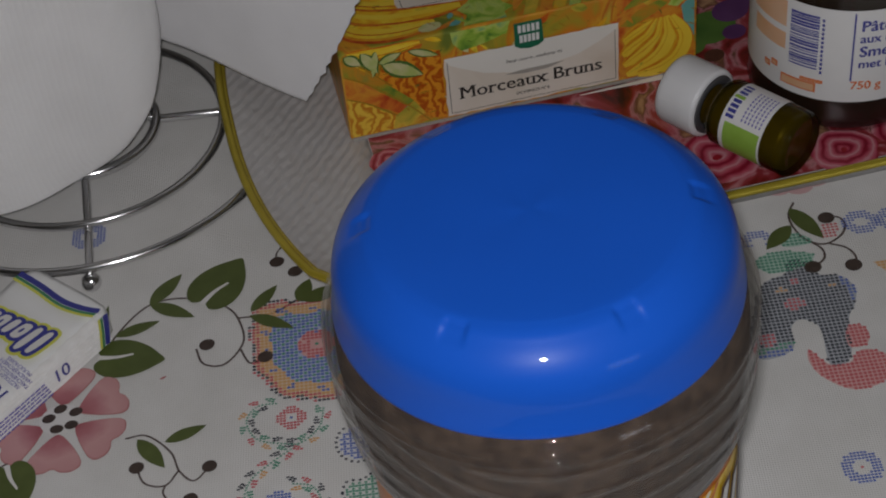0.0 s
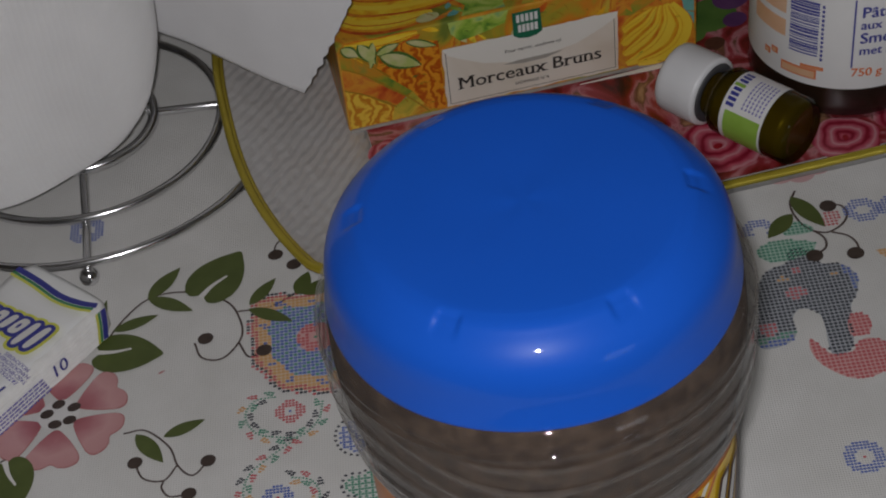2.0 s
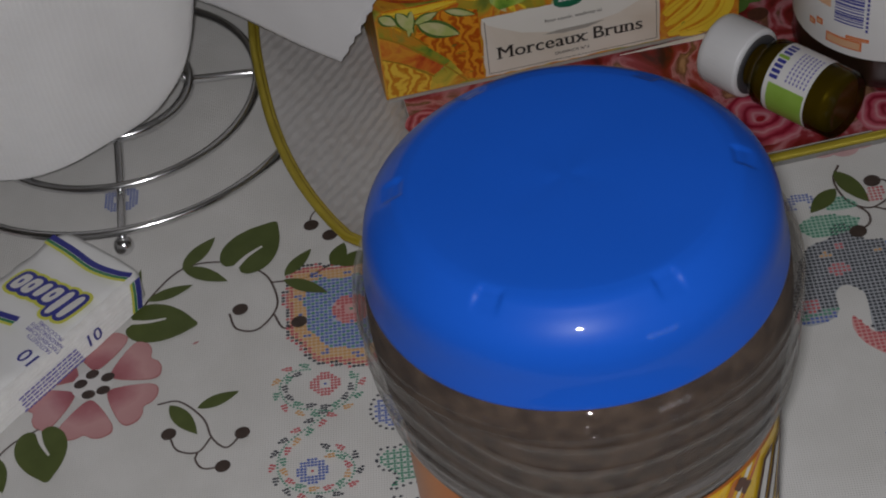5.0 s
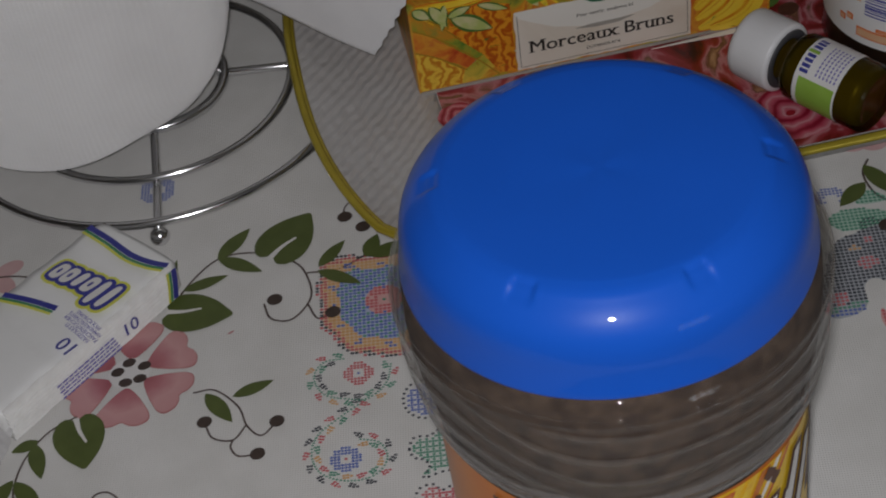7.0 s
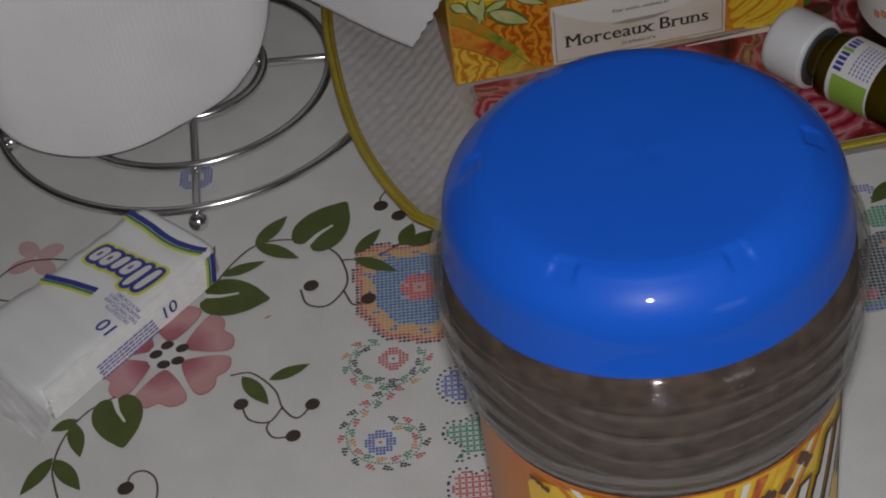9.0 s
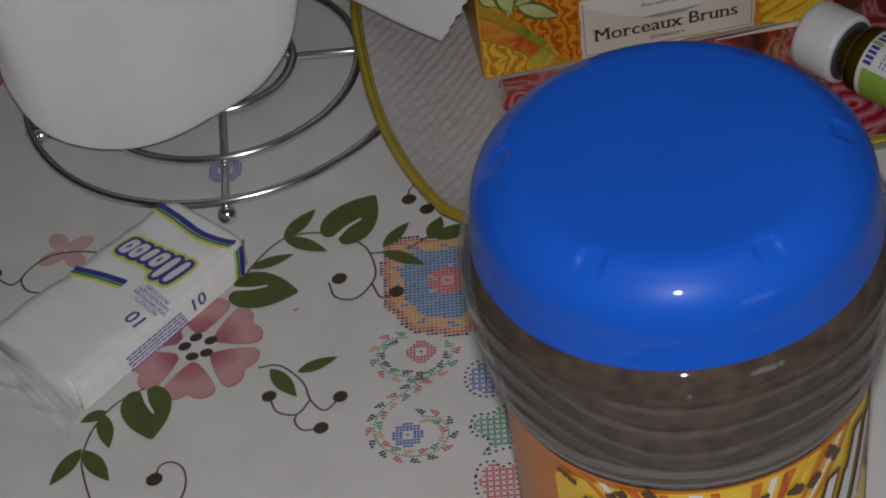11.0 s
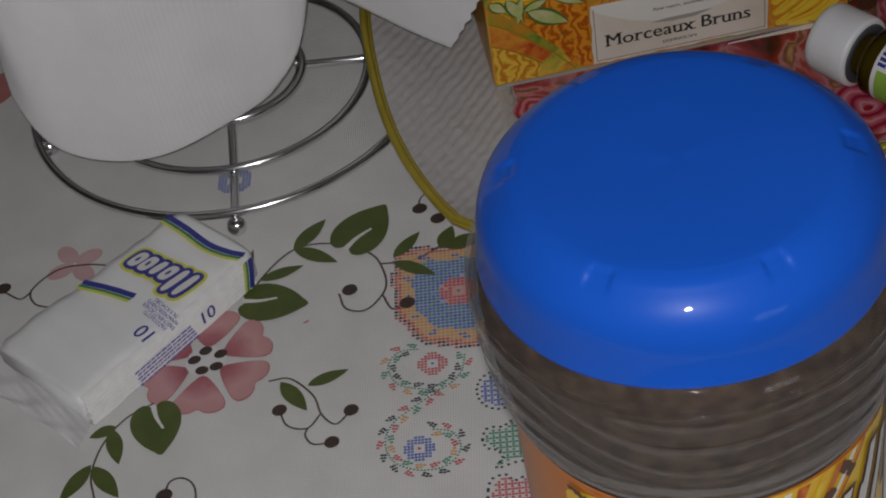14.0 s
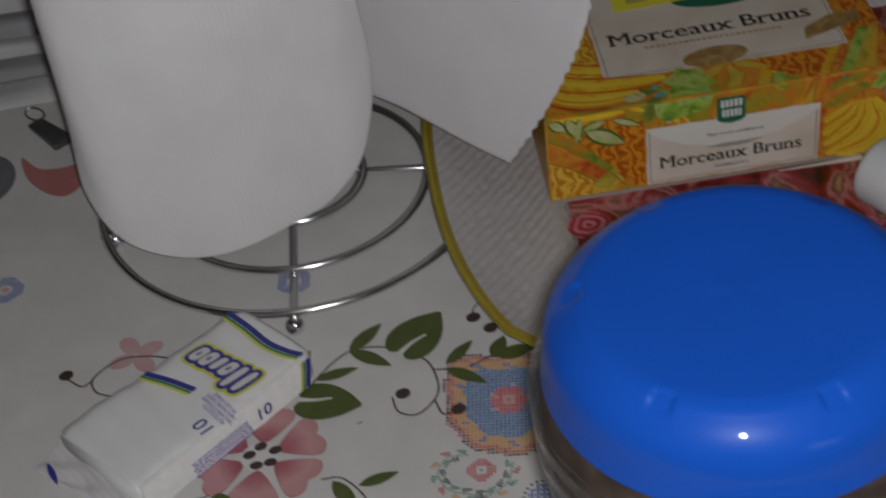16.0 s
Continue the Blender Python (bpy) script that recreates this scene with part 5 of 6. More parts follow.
# top: bananas, mint leaves, squash, sugar lumps
stick("pineapple_print", [(0.126, 0.004), (0.140, 0.000), (0.154, 0.012), (0.146, 0.0215), (0.112, 0.0215), (0.116, 0.012)], M["pine"], TOP, 0.0004)
for k, (x, mt) in enumerate(((0.092, "olive_slab"), (0.100, "papaya"), (0.107, "pear"), (0.115, "mint"), (0.122, "olive_slab"))):
    stick("blade_print", [(x, 0.000), (x + 0.006, 0.000), (x + 0.016, 0.0210), (x + 0.009, 0.0215)], M[mt], TOP, 0.00035)
for k, (x, mt) in enumerate(((0.146, "pear"), (0.151, "papaya"), (0.157, "mint"), (0.163, "olive_slab"), (0.169, "pear"), (0.175, "papaya"))):
    stick("slice_print", [(x - 0.008, 0.000), (x, 0.000), (min(0.1795, x + 0.020), 0.032 - 0.001 * k), (min(0.1790, x + 0.012), 0.036)], M[mt], TOP, 0.0005 + 0.00004 * k)
stick("pineapple_print", [(0.162, 0.034), (0.179, 0.038), (0.179, 0.060), (0.166, 0.060)], M["pine"], TOP, 0.0004)
stick("papaya_print", [(0.163, 0.060), (0.179, 0.062), (0.179, 0.090), (0.164, 0.088)], M["papaya"], TOP, 0.0004)
stick("squash_print", [(0.001, 0.050), (0.034, 0.034), (0.034, 0.110), (0.001, 0.110)], M["pine_yellow"], TOP, 0.00035)
for k, row in enumerate(([(0.003, 0.050), (0.016, 0.036), (0.036, 0.029), (0.066, 0.0275)], [(0.002, 0.038), (0.015, 0.024), (0.036, 0.0175), (0.065, 0.0180)], [(0.002, 0.024), (0.012, 0.012), (0.030, 0.0070), (0.050, 0.0085)])):
    banana(TOP, row, 0.0125, 0.0006 + 0.0003 * k, 1.28)
stick("cut_end", disc_pts(0.0465, 0.0045, 0.0060, 0.0034, 16, 10), M["pale_flower"], TOP, 0.0016)
banana(FRONT, [(0.004, 0.0525), (0.020, 0.0495), (0.040, 0.0515)], 0.0070, 0.0007, 1.2)
mint = [(0.062, 0.000), (0.066, 0.008), (0.062, 0.014), (0.068, 0.018), (0.072, 0.024), (0.078, 0.020), (0.084, 0.021), (0.085, 0.013), (0.089, 0.008), (0.084, 0.005), (0.084, 0.000)]
stick("mint_leaf_print", mint, M["mint"], TOP, 0.0012)
stick("mint_leaf_print", [(0.055, 0.0530), (0.085, 0.0530), (0.083, 0.046), (0.076, 0.044), (0.068, 0.042), (0.060, 0.041), (0.056, 0.046)], M["mint"], FRONT, 0.0005)
stick("melon_print", disc_pts(0.0930, 0.0290, 0.0170, 0.0080, 24, 5), M["sugar"], TOP, 0.0012)
for k in range(6):
    a = radians(190 + 28 * k)
    stick("blade_print", leaf_pts(0.098, 0.022, 0.098 + 0.024 * math.cos(a), 0.022 + 0.020 * math.sin(a), 0.005), M["olive_slab"] if k % 2 else M["papaya"], TOP, 0.0010 + 0.00002 * k)
stick("sugar_lump_print", [(0.140, 0.030), (0.158, 0.036), (0.172, 0.040), (0.172, 0.050), (0.156, 0.048), (0.142, 0.040)], M["sugar"], TOP, 0.0016)


def ragged(x0, y0, x1, y1, amp=0.0006, seed=1, step=0.004):
    r = random.Random(seed)
    pts = []
    for (ax, ay), (bx, by) in (((x0, y0), (x1, y0)), ((x1, y0), (x1, y1)), ((x1, y1), (x0, y1)), ((x0, y1), (x0, y0))):
        n = max(2, int(math.hypot(bx - ax, by - ay) / step))
        for i in range(n):
            t = i / n
            pts.append((ax + (bx - ax) * t + r.uniform(-amp, amp), ay + (by - ay) * t + r.uniform(-amp, amp)))
    return pts


def frame_lines(face, x0, y0, x1, y1, w, z, material, parent):
    for a, b in (((x0, y0), (x1, y0)), ((x1, y0), (x1, y1)), ((x1, y1), (x0, y1)), ((x0, y1), (x0, y0))):
        part("label_line", ribbon("label_line", [a, b], w, z, face, 1), material, parent, smooth=False)


lab = stick("front_label", ragged(0.0503, 0.0032, 0.1388, 0.0388, 0.0005, 3), M["cream"], FRONT, 0.0016, sugar, "cream label with black lettering")
frame_lines(FRONT, 0.0520, 0.0048, 0.1373, 0.0374, 0.0003, 0.0018, M["brown_ink"], lab)
flap = [(0.0506, 0.0390), (0.1392, 0.0392), (0.1385, 0.0360), (0.1300, 0.0310), (0.1180, 0.0255), (0.1000, 0.0225), (0.0850, 0.0225), (0.0700, 0.0260), (0.0580, 0.0320), (0.0530, 0.0350)]
stick("tear_flap", flap, M["cream_flap"], FRONT, 0.0022, lab)
stick("finger_slot", [(0.0800, 0.0222), (0.0900, 0.0208), (0.1020, 0.0210), (0.1110, 0.0235), (0.1000, 0.0232), (0.0880, 0.0232)], M["card"], FRONT, 0.0024, lab)
serif_words("lettering", "Morceaux Bruns", 0.0104, lab, M["black"], face_pose(*FRONT, 0.0935, 0.0128, 0.0020), squeeze=1.06)
words("lettering", "DOMINOS N\u00b04", 0.0026, lab, M["brown_ink"], face_pose(*FRONT, 0.0940, 0.0078, 0.0020))
words("lettering", "Pour ouvrir, soulevez ici", 0.0029, lab, M["brown_ink"], face_pose(*FRONT, 0.0955, 0.0290, 0.0026))
logo = stick("maker_badge", [(0.0862, 0.0520), (0.1002, 0.0520), (0.1008, 0.0385), (0.0980, 0.0366), (0.0935, 0.0358), (0.0890, 0.0366), (0.0862, 0.0385)], M["dark_green"], FRONT, 0.0028, sugar, "dark green badge with white bars")
for y, x0, x1 in ((0.0460, 0.0878, 0.0992), (0.0400, 0.0884, 0.0988)):
    for i in range(5):
        x = x0 + (x1 - x0) * (i + 0.12) / 5
        stick("badge_bar", [(x, y), (x + 0.0016, y), (x + 0.0016, y + 0.0045), (x, y + 0.0045)], M["paper_white"], FRONT, 0.0030, logo)
tl = stick("top_label", ragged(0.0350, 0.0220, 0.1600, 0.1000, 0.0006, 5), M["cream"], TOP, 0.0009, sugar, "cream top label with black lettering")
frame_lines(TOP, 0.0372, 0.0240, 0.1580, 0.0980, 0.0003, 0.0011, M["brown_ink"], tl)
serif_words("lettering", "Morceaux Bruns", 0.0150, tl, M["black"], face_pose(*TOP, 0.0960, 0.0500, 0.0013), squeeze=1.06)
for i in range(24):
    x = 0.060 + 0.0030 * i
    stick("lettering_bar", [(x, 0.0440), (x + 0.0020, 0.0440), (x + 0.0020, 0.0454), (x, 0.0454)], M["sugar"], TOP, 0.0012, tl)
stick("green_oval", disc_pts(0.1080, 0.0820, 0.0260, 0.0100, 28), M["dark_green"], TOP, 0.0013, tl)
tag = stick("price_tag", [(0.0515, 0.0795), (0.1360, 0.0840), (0.1360, 0.1120), (0.0510, 0.1120)], M["yellow_tag"], TOP, 0.0018, sugar, "yellow paper tag stuck on the box")
stick("code_block", [(0.0590, 0.0850), (0.0700, 0.0855), (0.0700, 0.0950), (0.0590, 0.0945)], M["grey_print"], TOP, 0.0020, tag)
for i in range(5):
    x = 0.0790 + 0.0032 * i
    stick("tag_bar", [(x, 0.0860), (x + 0.0012, 0.0860), (x + 0.0020, 0.0930), (x + 0.0006, 0.0930)], M["black"], TOP, 0.0020, tag)

# white paper strip along the box's foot, tapering to a point
STRIP = [(0.2036, 0.0790), (0.2480, 0.0796), (0.2480, 0.0762)]
bm = bmesh.new()
low = [bm.verts.new((x, y, FLZ + 0.0005)) for x, y in STRIP]
high = [bm.verts.new((x, y, FLZ + 0.0010)) for x, y in STRIP]
bm.faces.new(low[::-1])
bm.faces.new(high)
for i in range(3):
    bm.faces.new((low[i], low[(i + 1) % 3], high[(i + 1) % 3], high[i]))
bmesh.ops.recalc_face_normals(bm, faces=bm.faces[:])
tagged(part("paper_strip", bm, M["cream_flap"], None, smooth=False), "thin white paper strip on the tray floor", "paper")

# ---- small brown medicine bottle, lying ----
BR = 0.0165
bd = Vector((0.0325, -0.0525, 0)).normalized()
bx = bd
bz = Vector((0, 0, 1))
by = bz.cross(bx)
b0 = Vector((0.2815, -0.0150, FLZ + 0.0009 + 0.0175))
bot = thing("medicine_bottle", "small amber glass bottle lying on its side, white cap", "bottle", m=Matrix(((by.x, bz.x, bx.x, b0.x), (by.y, bz.y, bx.y, b0.y), (by.z, bz.z, bx.z, b0.z), (0, 0, 0, 1))))
part("bottle_glass", lathe("bottle_glass", fine([(0.002, -0.0015), (0.0100, -0.0010), (0.0138, 0.0), (0.0160, -0.0018), (BR, -0.0050), (BR, -0.0200), (BR, -0.0400), (0.0160, -0.0432), (0.0140, -0.0460), (0.0118, -0.0480), (0.0108, -0.0500), (0.0106, -0.0600)], 3), 72, True), M["amber"], bot, "amber glass body")
part("syrup", lathe("syrup", [(0.002, -0.0035), (0.0120, -0.0030), (0.0145, -0.0045), (0.0150, -0.0070), (0.0150, -0.0400), (0.0125, -0.0450), (0.002, -0.0460)], 48, True), M["syrup"], bot)


def cap_shape(a, r, z):
    return (r + 0.00002 * math.cos(60 * a), z) if r > 0.0155 else (r, z)


cap = part("cap", lathe("cap", [(0.0120, -0.0515), (0.0150, -0.0510), (0.0170, -0.0515), (0.0175, -0.0530), (0.0175, -0.0600), (0.0175, -0.0700), (0.0172, -0.0725), (0.0160, -0.0738), (0.0130, -0.0742), (0.002, -0.0742)], 240, False, cap_shape), M["plastic_white"], bot, "white plastic screw cap")
part("cap_seal", lathe("cap_seal", [(0.0105, -0.0508), (0.0148, -0.0502), (0.0152, -0.0520), (0.0105, -0.0525)], 60, False), M["seal"], cap)


def wrap_b(name, r, a0, a1, z0, z1, material, parent, label=""):
    rows = [[(r * math.cos(radians(a0 + (a1 - a0) * i / 24)), r * math.sin(radians(a0 + (a1 - a0) * i / 24)), z) for z in (z0, z1)] for i in range(25)]
    return part(name, grid_mesh(name, rows), material, parent, label)


# the label's angle: 90 is straight up
bl = wrap_b("bottle_label", BR + 0.0002, 40, 235, -0.0130, -0.0360, M["label_white"], bot, "white label with a lime green panel")
wrap_b("lime_panel", BR + 0.0004, 150, 212, -0.0140, -0.0335, M["lime"], bl)
for i in range(8):
    wrap_b("name_bar", BR + 0.0004, 143 - 9.0 * i, 137 - 9.0 * i, -0.0300, -0.0344, M["navy"], bl)
wrap_b("name_mark", BR + 0.0005, 108, 102, -0.0295, -0.0352, M["lime"], bl)
for j in range(6):
    for i in range(9):
        wrap_b("lettering_bar", BR + 0.0004, 141 - 7.0 * i, 136.5 - 7.0 * i, -0.0150 - 0.0020 * j, -0.0158 - 0.0020 * j, M["violet"], bl)

# ---- jar of hazelnut spread ----
NX, NY, NR = 0.3290, 0.0455, 0.0455
nut = thing("spread_jar", "glass jar of dark hazelnut spread with white label", "jar", m=pose(NX, NY, FLZ + 0.0006))
part("glass_body", lathe("glass_body", fine([(0.002, 0.0015), (0.0300, 0.0012), (0.0400, 0.0), (0.0440, 0.0022), (0.0458, 0.0070), (NR, 0.0120), (NR, 0.0500), (NR, 0.0750), (0.0450, 0.0860), (0.0420, 0.0960), (0.0380, 0.1030), (0.0365, 0.1120)], 3), 96, True), M["glass"], nut, "clear glass jar")
part("spread", lathe("spread", [(0.002, 0.0022), (0.0395, 0.0016), (0.0438, 0.0040), (0.0448, 0.0100), (0.0448, 0.0740), (0.0430, 0.0850), (0.0405, 0.0940), (0.002, 0.0950)], 72, False), M["spread"], nut)
part("jar_lid", lathe("jar_lid", [(0.0395, 0.1000), (0.0400, 0.1010), (0.0400, 0.1130), (0.0390, 0.1145), (0.002, 0.1148)], 96, False), M["plastic_white"], nut)


def wrap_n(name, a0, a1, z0, z1, material, parent, lift=0.0005, label="", n=30):
    r = NR + lift
    rows = [[(r * math.cos(radians(a0 + (a1 - a0) * i / n)), r * math.sin(radians(a0 + (a1 - a0) * i / n)), z) for z in (z0, z1)] for i in range(n + 1)]
    return part(name, grid_mesh(name, rows), material, parent, label)


nl = wrap_n("jar_label", -250, -10, 0.0215, 0.0745, M["label_white"], nut, 0.0004, "white label with violet lettering and barcode", 90)


def wrap_words(text, size, angle, z, material):
    """Lettering bent round the jar, its first letter at the angle."""
    cu = bpy.data.curves.new("lettering", "FONT")
    cu.body, cu.size, cu.resolution_u = text, size, 3
    tmp = bpy.data.objects.new("lettering", cu)
    me = bpy.data.meshes.new_from_object(tmp)
    bpy.data.objects.remove(tmp)
    r = NR + 0.0009
    for v in me.vertices:
        a = radians(angle) + v.co.x / r
        v.co = Vector((r * math.cos(a), r * math.sin(a), z + v.co.y))
    me.materials.clear()
    for k in (1, 2):
        bold = me.copy()
        bold.transform(Matrix.Translation((0, 0, size * 0.018 * k)) @ Matrix.Rotation(size * 0.022 * k / r, 4, "Z") @ Matrix.Diagonal((1 + 0.0006 * k, 1 + 0.0006 * k, 1, 1)))
        part("lettering", bold, material, nl, smooth=False)
    part("lettering", me, material, nl, smooth=False)


rng = random.Random(9)
z = 0.0390
while z < 0.0690:
    h = rng.choice((0.0005, 0.0008, 0.0012))
    wrap_n("barcode_bar", -149, -131, z, z + h, M["navy"], nl, 0.0007, n=8)
    z += h + rng.choice((0.0004, 0.0006, 0.0009))
for i in range(13):
    wrap_n("code_digit", -129.5, -128.0, 0.0370 + 0.0025 * i, 0.0386 + 0.0025 * i, M["navy"], nl, 0.0007, n=2)
wrap_n("divider", -111.6, -110.6, 0.0345, 0.0730, M["navy"], nl, 0.0007, n=2)
wrap_words("P\u00e2te", 0.0084, -107.8, 0.0631, M["navy"])
wrap_words("aux n", 0.0068, -107.8, 0.0566, M["navy"])
wrap_words("Sme", 0.0084, -107.8, 0.0486, M["navy"])
wrap_words("met h", 0.0068, -107.8, 0.0420, M["navy"])
wrap_words("750 g", 0.0066, -111.4, 0.0296, M["orange_ink"])
for a0, a1, z0, z1 in ((-182, -152, 0.0580, 0.0725), (-180, -152, 0.0450, 0.0545)):
    wrap_n("hazelnut_picture", a0, a1, z0, z1, M["peach"], nl, 0.0006)
for a0, a1, z0, z1 in ((-168, -163, 0.0300, 0.0335), (-162, -157, 0.0325, 0.0360), (-154, -131, 0.0255, 0.0310), (-141, -127, 0.0312, 0.0332)):
    wrap_n("sorting_mark", a0, a1, z0, z1, M["orange_ink"], nl, 0.0007, n=8)
    wrap_n("sorting_mark_inner", a0 + 1.0, a1 - 1.0, z0 + 0.0008, z1 - 0.0008, M["peach"], nl, 0.0009, n=8)

# ---- pack of tissues ----
M["tail_film"] = thin_glass("crumpled_clear_film", (0.96, 0.96, 0.97), milk=0.62, milk_color=(0.84, 0.83, 0.83), rough=0.16)
PU, PV = Vector((-0.690, 0.724, 0)), Vector((-0.774, -0.634, 0))
PV = (PV + PU * 0.02).normalized()
PU = (PU - PV * PU.dot(PV)).normalized()
pm = Matrix(((PU.x, PV.x, 0, -0.0458), (PU.y, PV.y, 0, 0.0023), (0, 0, 1, 0), (0, 0, 0, 1)))
pack = thing("tissue_pack", "opened pocket pack of white paper tissues in printed film", "tissues", m=pm)
PW, PL, PH = 0.0515, 0.1070, 0.0200
rows = []
NV, NU = 44, 48
for i in range(NV + 1):
    v = PL * i / NV
    row = []
    for j in range(NU):
        t = j / NU * 4
        k, q = int(t), t - int(t)
        x, z = ((q, 0), (1, q), (1 - q, 1), (0, 1 - q))[k]
        e = 0.10
        x2 = 0.5 + (x - 0.5) * (1 - 0.06 * (abs(z - 0.5) * 2) ** 6)
        z2 = 0.5 + (z - 0.5) * (1 - 0.10 * (abs(x - 0.5) * 2) ** 6)
        end = min(1.0, 0.93 + 0.07 * min(v, PL - v) / 0.004) if min(v, PL - v) < 0.004 else 1.0
        crease = 0.0004 * math.sin(v * 420 + 3 * x) * (z in (0, 1)) + 0.0005 * math.sin(v * 160 + 1.2)
        row.append((PW * (1 + 0.15 * v / PL) * (0.5 + (x2 - 0.5) * end) + 0.0006 * math.sin(v * 90), v, max(0.0003, PH * (0.5 + (z2 - 0.5) * end) + crease * (z > 0.5))))
    rows.append(row)
body = part("film_wrap", grid_mesh("film_wrap", rows, True, True), M["film"], pack, "clear and white film round the tissues")
for k in range(7):
    z = 0.0030 + 0.0024 * k
    line = [Vector((0.0007 + 0.00020 * math.sin(i * 1.7 + k), 0.004 + (PL - 0.006) * i / 20, z + 0.00022 * math.sin(i * 0.9 + 2 * k))) for i in range(21)]
    part("tissue_fold", tube("tissue_fold", line, 0.0021, 12), M["tissue"], pack)
tail = []
for i in range(29):
    t = i / 28
    row = []
    for j in range(41):
        s = j / 40
        crumple = 0.0015 * abs(math.sin(7 * s + 3 * t)) * t + 0.0009 * math.sin(17 * s - 9 * t) * t ** 0.5 + 0.0006 * abs(math.sin(11 * s + 16 * t))
        x = PW * 1.15 * (-0.03 + 1.06 * s) - 0.0035 * t * (1 - 2 * s) + 0.0008 * math.sin(9 * t + 7 * s)
        y = PL - 0.0035 + (0.0150 - 0.0022 * math.sin(3.1 * s) + 0.0035 * s) * t
        row.append((x, y, max(0.0007, 0.0095 * (1 - t) ** 1.6 + 0.0010 + crumple)))
    tail.append(row)
fl = part("film_tail", grid_mesh("film_tail", tail), M["tail_film"], pack, "crumpled translucent loose film end")
part("tail_print", flat("tail_print", leaf_pts(PW * 1.16, PL + 0.0095, PW * 0.86, PL + 0.0150, 0.0030), 0.0046), M["navy"], pack, smooth=False)
PT = (Vector((0, 0, PH + 0.0012)), Vector((1, 0, 0)), Vector((0, 1, 0)), Vector((0, 0, 1)))
PS = (Vector((-0.0016, 0, 0)), Vector((0, 1, 0)), Vector((0, 0, 1)), Vector((-1, 0, 0)))


def band(name, pts, w, material, face, z):
    part(name, ribbon(name, pts, w, z, face, 6), material, body, smooth=False)


for off, w, mt in ((0.0, 0.0030, "navy"), (0.0025, 0.0014, "pack_green"), (0.0040, 0.0014, "pack_yellow")):
    band("stripe", [(0.0505, 0.0070 + off), (0.0360, 0.0076 + off), (0.0200, 0.0092 + off), (0.0085, 0.0076 + off), (0.0005, 0.0048 + off)], w, M[mt], PT, 0.0)
    band("stripe", [(0.0520, 0.0590 + off), (0.0383, 0.0546 + off), (0.0245, 0.0514 + off)], w, M[mt], PT, 0.0)
    band("stripe", [(0.0040 + off, 0.0195), (0.0050 + off, 0.0120), (0.0070 + off, 0.0030)], w, M[mt], PS, 0.0)
r = random.Random(2)
TALL = (0.0125, 0.0130, 0.0085, 0.0080, 0.0085, 0.0085)
for g, mt, z in ((0.0026, "pack_yellow", 0.0001), (0.0014, "navy", 0.0003), (-0.0001, "paper_white", 0.0005)):  # the maker's name as plain slanted bars
    for i, tall in enumerate(TALL):
        x, y = 0.0085 + 0.0062 * i, 0.0275 + 0.0006 * i
        w = 0.0016 if i in (0, 1, 3) else 0.0023
        pts = [(x - w - g, y - g), (x + w + g, y - g), (x + w + g + 0.0016, y + tall + g), (x - w - g + 0.0016, y + tall + g)]
        pts = [(p.x, p.y) for p in smooth_line([(a, b, 0) for a, b in pts], 5, True)]
        stick("name_bar", pts, M[mt], PT, z, body)
        if mt == "paper_white" and w > 0.002:
            stick("name_hole", disc_pts(x + 0.0008, y + tall / 2, 0.0007, tall * 0.22, 10, -10), M["navy"], PT, z + 0.0002, body)
words("lettering", "10", 0.0106, body, M["navy"], face_pose(*PT, 0.0028, 0.0612, 0.0002, -5))
words("lettering", "10", 0.0100, body, M["navy"], face_pose(*PS, 0.0350, 0.0134, 0.0007, 180))
for j, text in enumerate(("FAZZOLETTI", "TASCHENT\u00dcCHER", "HANDKERCHIEFS", "MOUCHOIRS")):
    words("lettering", text, 0.0029, body, M["violet"], face_pose(*PT, 0.0052 + 0.0004 * j, 0.0556 - 0.0027 * j, 0.0002, -7))
for j in range(5):
    y = 0.0425 + 0.0006 * j
    while y < 0.0765:
        l = r.uniform(0.0010, 0.0034)
        stick("lettering_bar", [(y, 0.0026 + 0.0021 * j), (y + l, 0.0026 + 0.0021 * j), (y + l, 0.0037 + 0.0021 * j), (y, 0.0037 + 0.0021 * j)], M["violet"], PS, 0.0006, body)
        y += l + 0.0005

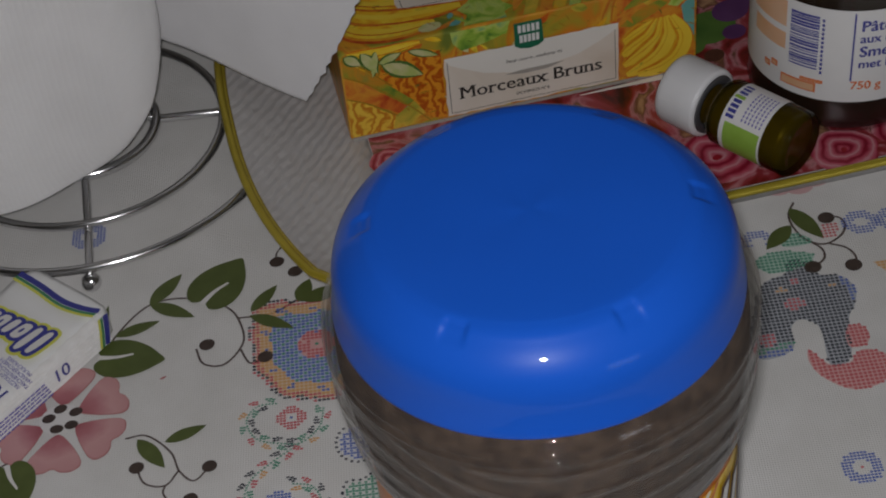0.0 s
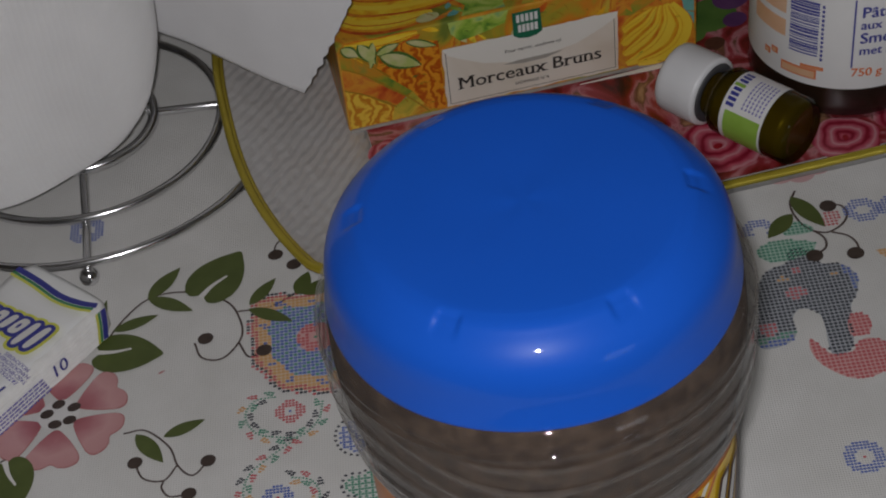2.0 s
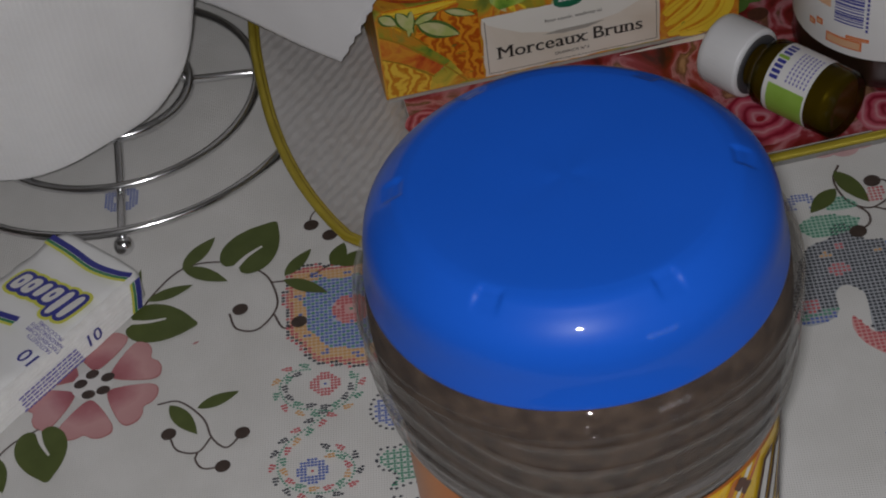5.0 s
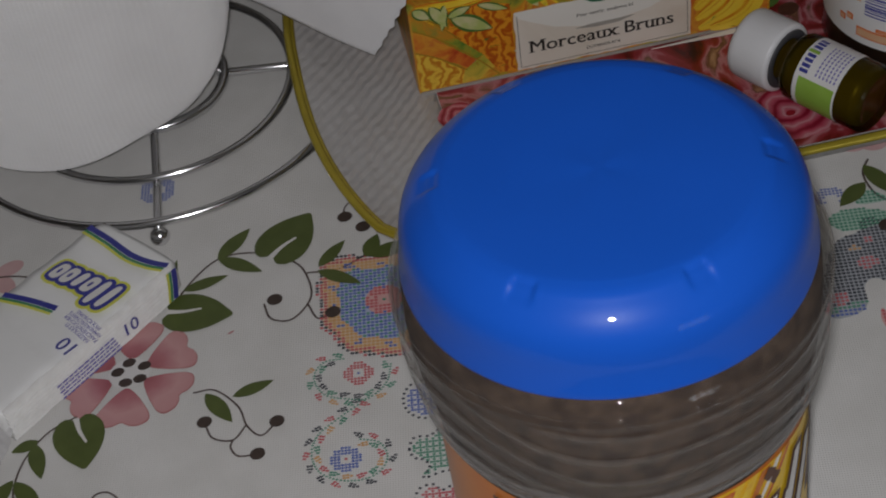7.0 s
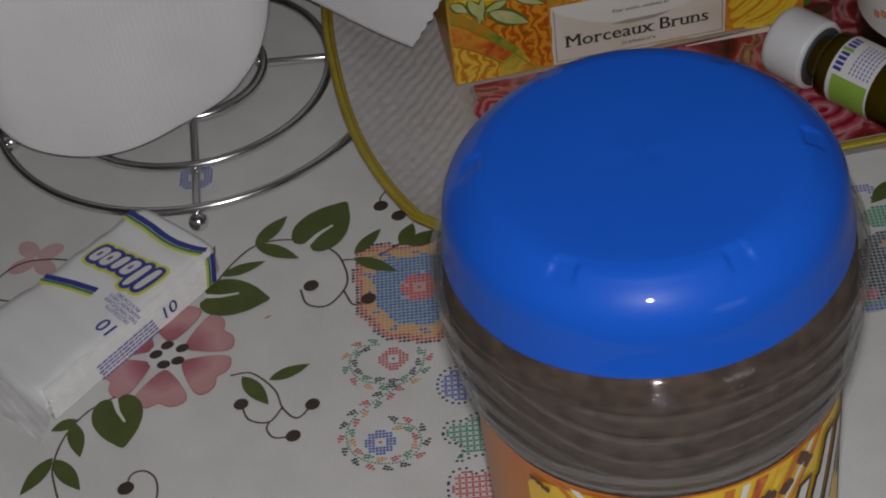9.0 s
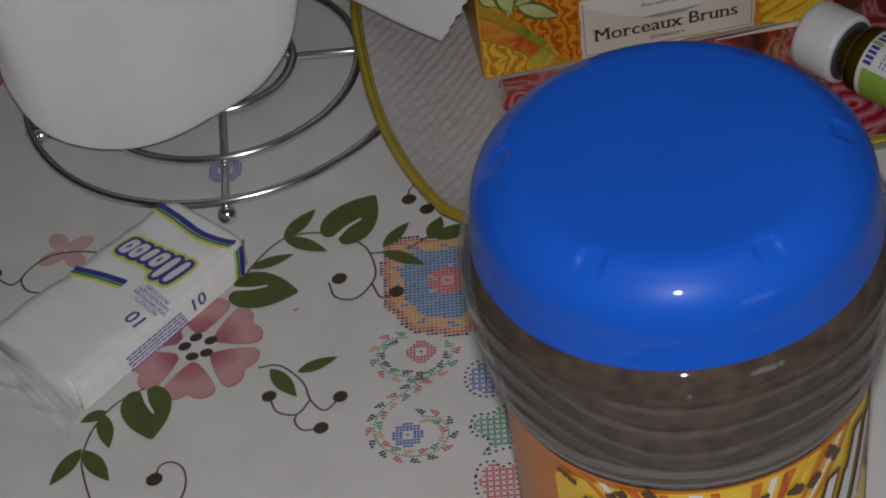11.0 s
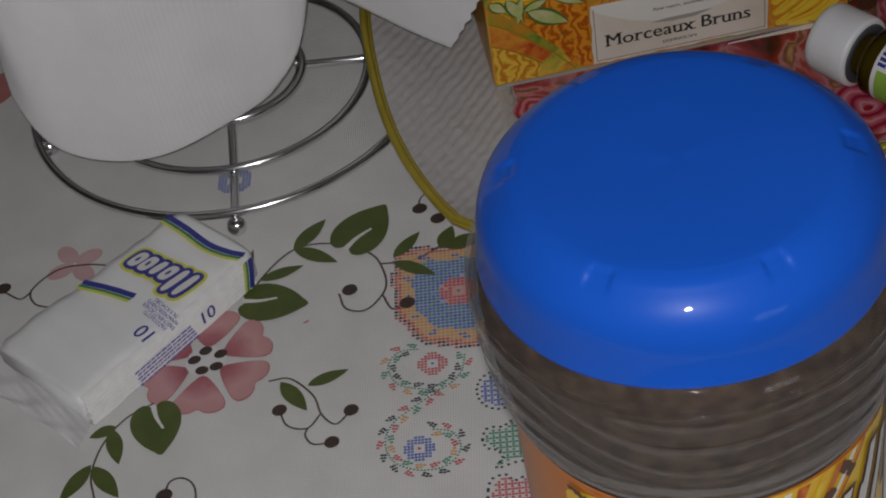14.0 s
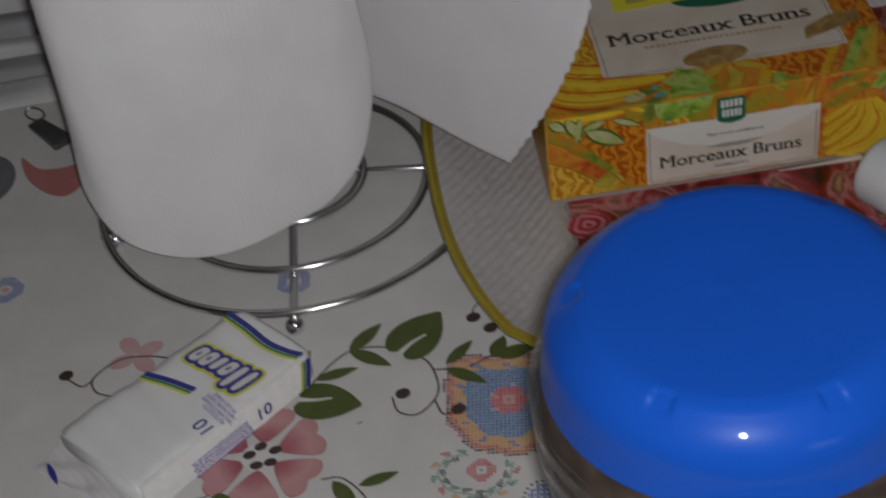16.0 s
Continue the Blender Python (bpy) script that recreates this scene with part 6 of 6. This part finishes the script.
# ---- folded pale plastic bag behind the roll ----
bag = thing("plastic_bag", "folded greyish white plastic bag behind the roll", "bag", m=pose(-0.265, 0.260, 0.0))
# every second fold takes a darker grey
M["grey_bag_darker"] = mat("darker_grey_plastic", (0.30, 0.30, 0.31), 0.40, other=(0.40, 0.40, 0.41), scale=14, amount=0.4)
for k, (y0, y1, z0, tone) in enumerate(((0.008, 0.034, 0.0006, "grey_bag"), (0.030, 0.056, 0.004, "grey_bag_darker"), (0.052, 0.074, 0.008, "grey_bag"), (0.070, 0.102, 0.012, "grey_bag_darker"), (0.098, 0.200, 0.016, "grey_bag"))):
    rows = []
    for i in range(25):
        t = i / 24
        row = []
        for j in range(49):
            x = -0.16 + 0.32 * j / 48
            hump = max(0.0, 1 - abs(2 * t - 1) ** 3) * max(0.0, 1 - abs(2 * j / 48 - 1) ** 8)
            y = y0 + (y1 - y0) * t
            row.append((x + 0.003 * math.sin(150 * y + k), y + 0.0030 * math.sin(21 * x + k), 0.0006 + z0 * min(1.0, 4 * t) * hump + hump * 0.006 + 0.0008 * hump * math.sin(160 * y + 31 * x + 2 * k)))
        rows.append(row)
    part("bag_fold", grid_mesh("bag_fold", rows), M[tone], bag)

# ---- small dark clip in front of the bag ----
M["dark_metal"] = mat("dull_dark_metal", (0.10, 0.10, 0.105), 0.42, 0.6, other=(0.17, 0.17, 0.175), scale=120, bump=0.1)
clip = thing("metal_clip", "small dull dark metal clip with a wire ring", "clip", m=pose(-0.1770, 0.2380, 0.0, 0, 0, -56))
bm = box_bm(-0.0160, -0.0065, 0.0003, 0.0160, 0.0065, 0.0050, 0.0012, 2)
for v in bm.verts:
    v.co.y *= 0.72 + 0.30 * (v.co.x + 0.016) / 0.032
    v.co.z *= 0.60 + 0.40 * (v.co.x + 0.016) / 0.032
part("clip_body", bm, M["dark_metal"], clip, smooth=False)
part("clip_ring", tube("clip_ring", [Vector((-0.0160 + 0.0075 * (math.cos(2 * math.pi * i / 40) - 0.9), 0.0045 + 0.0045 * math.sin(2 * math.pi * i / 40), 0.0018)) for i in range(40)], 0.0009, 8, True), M["chrome"], clip, "bright wire ring")
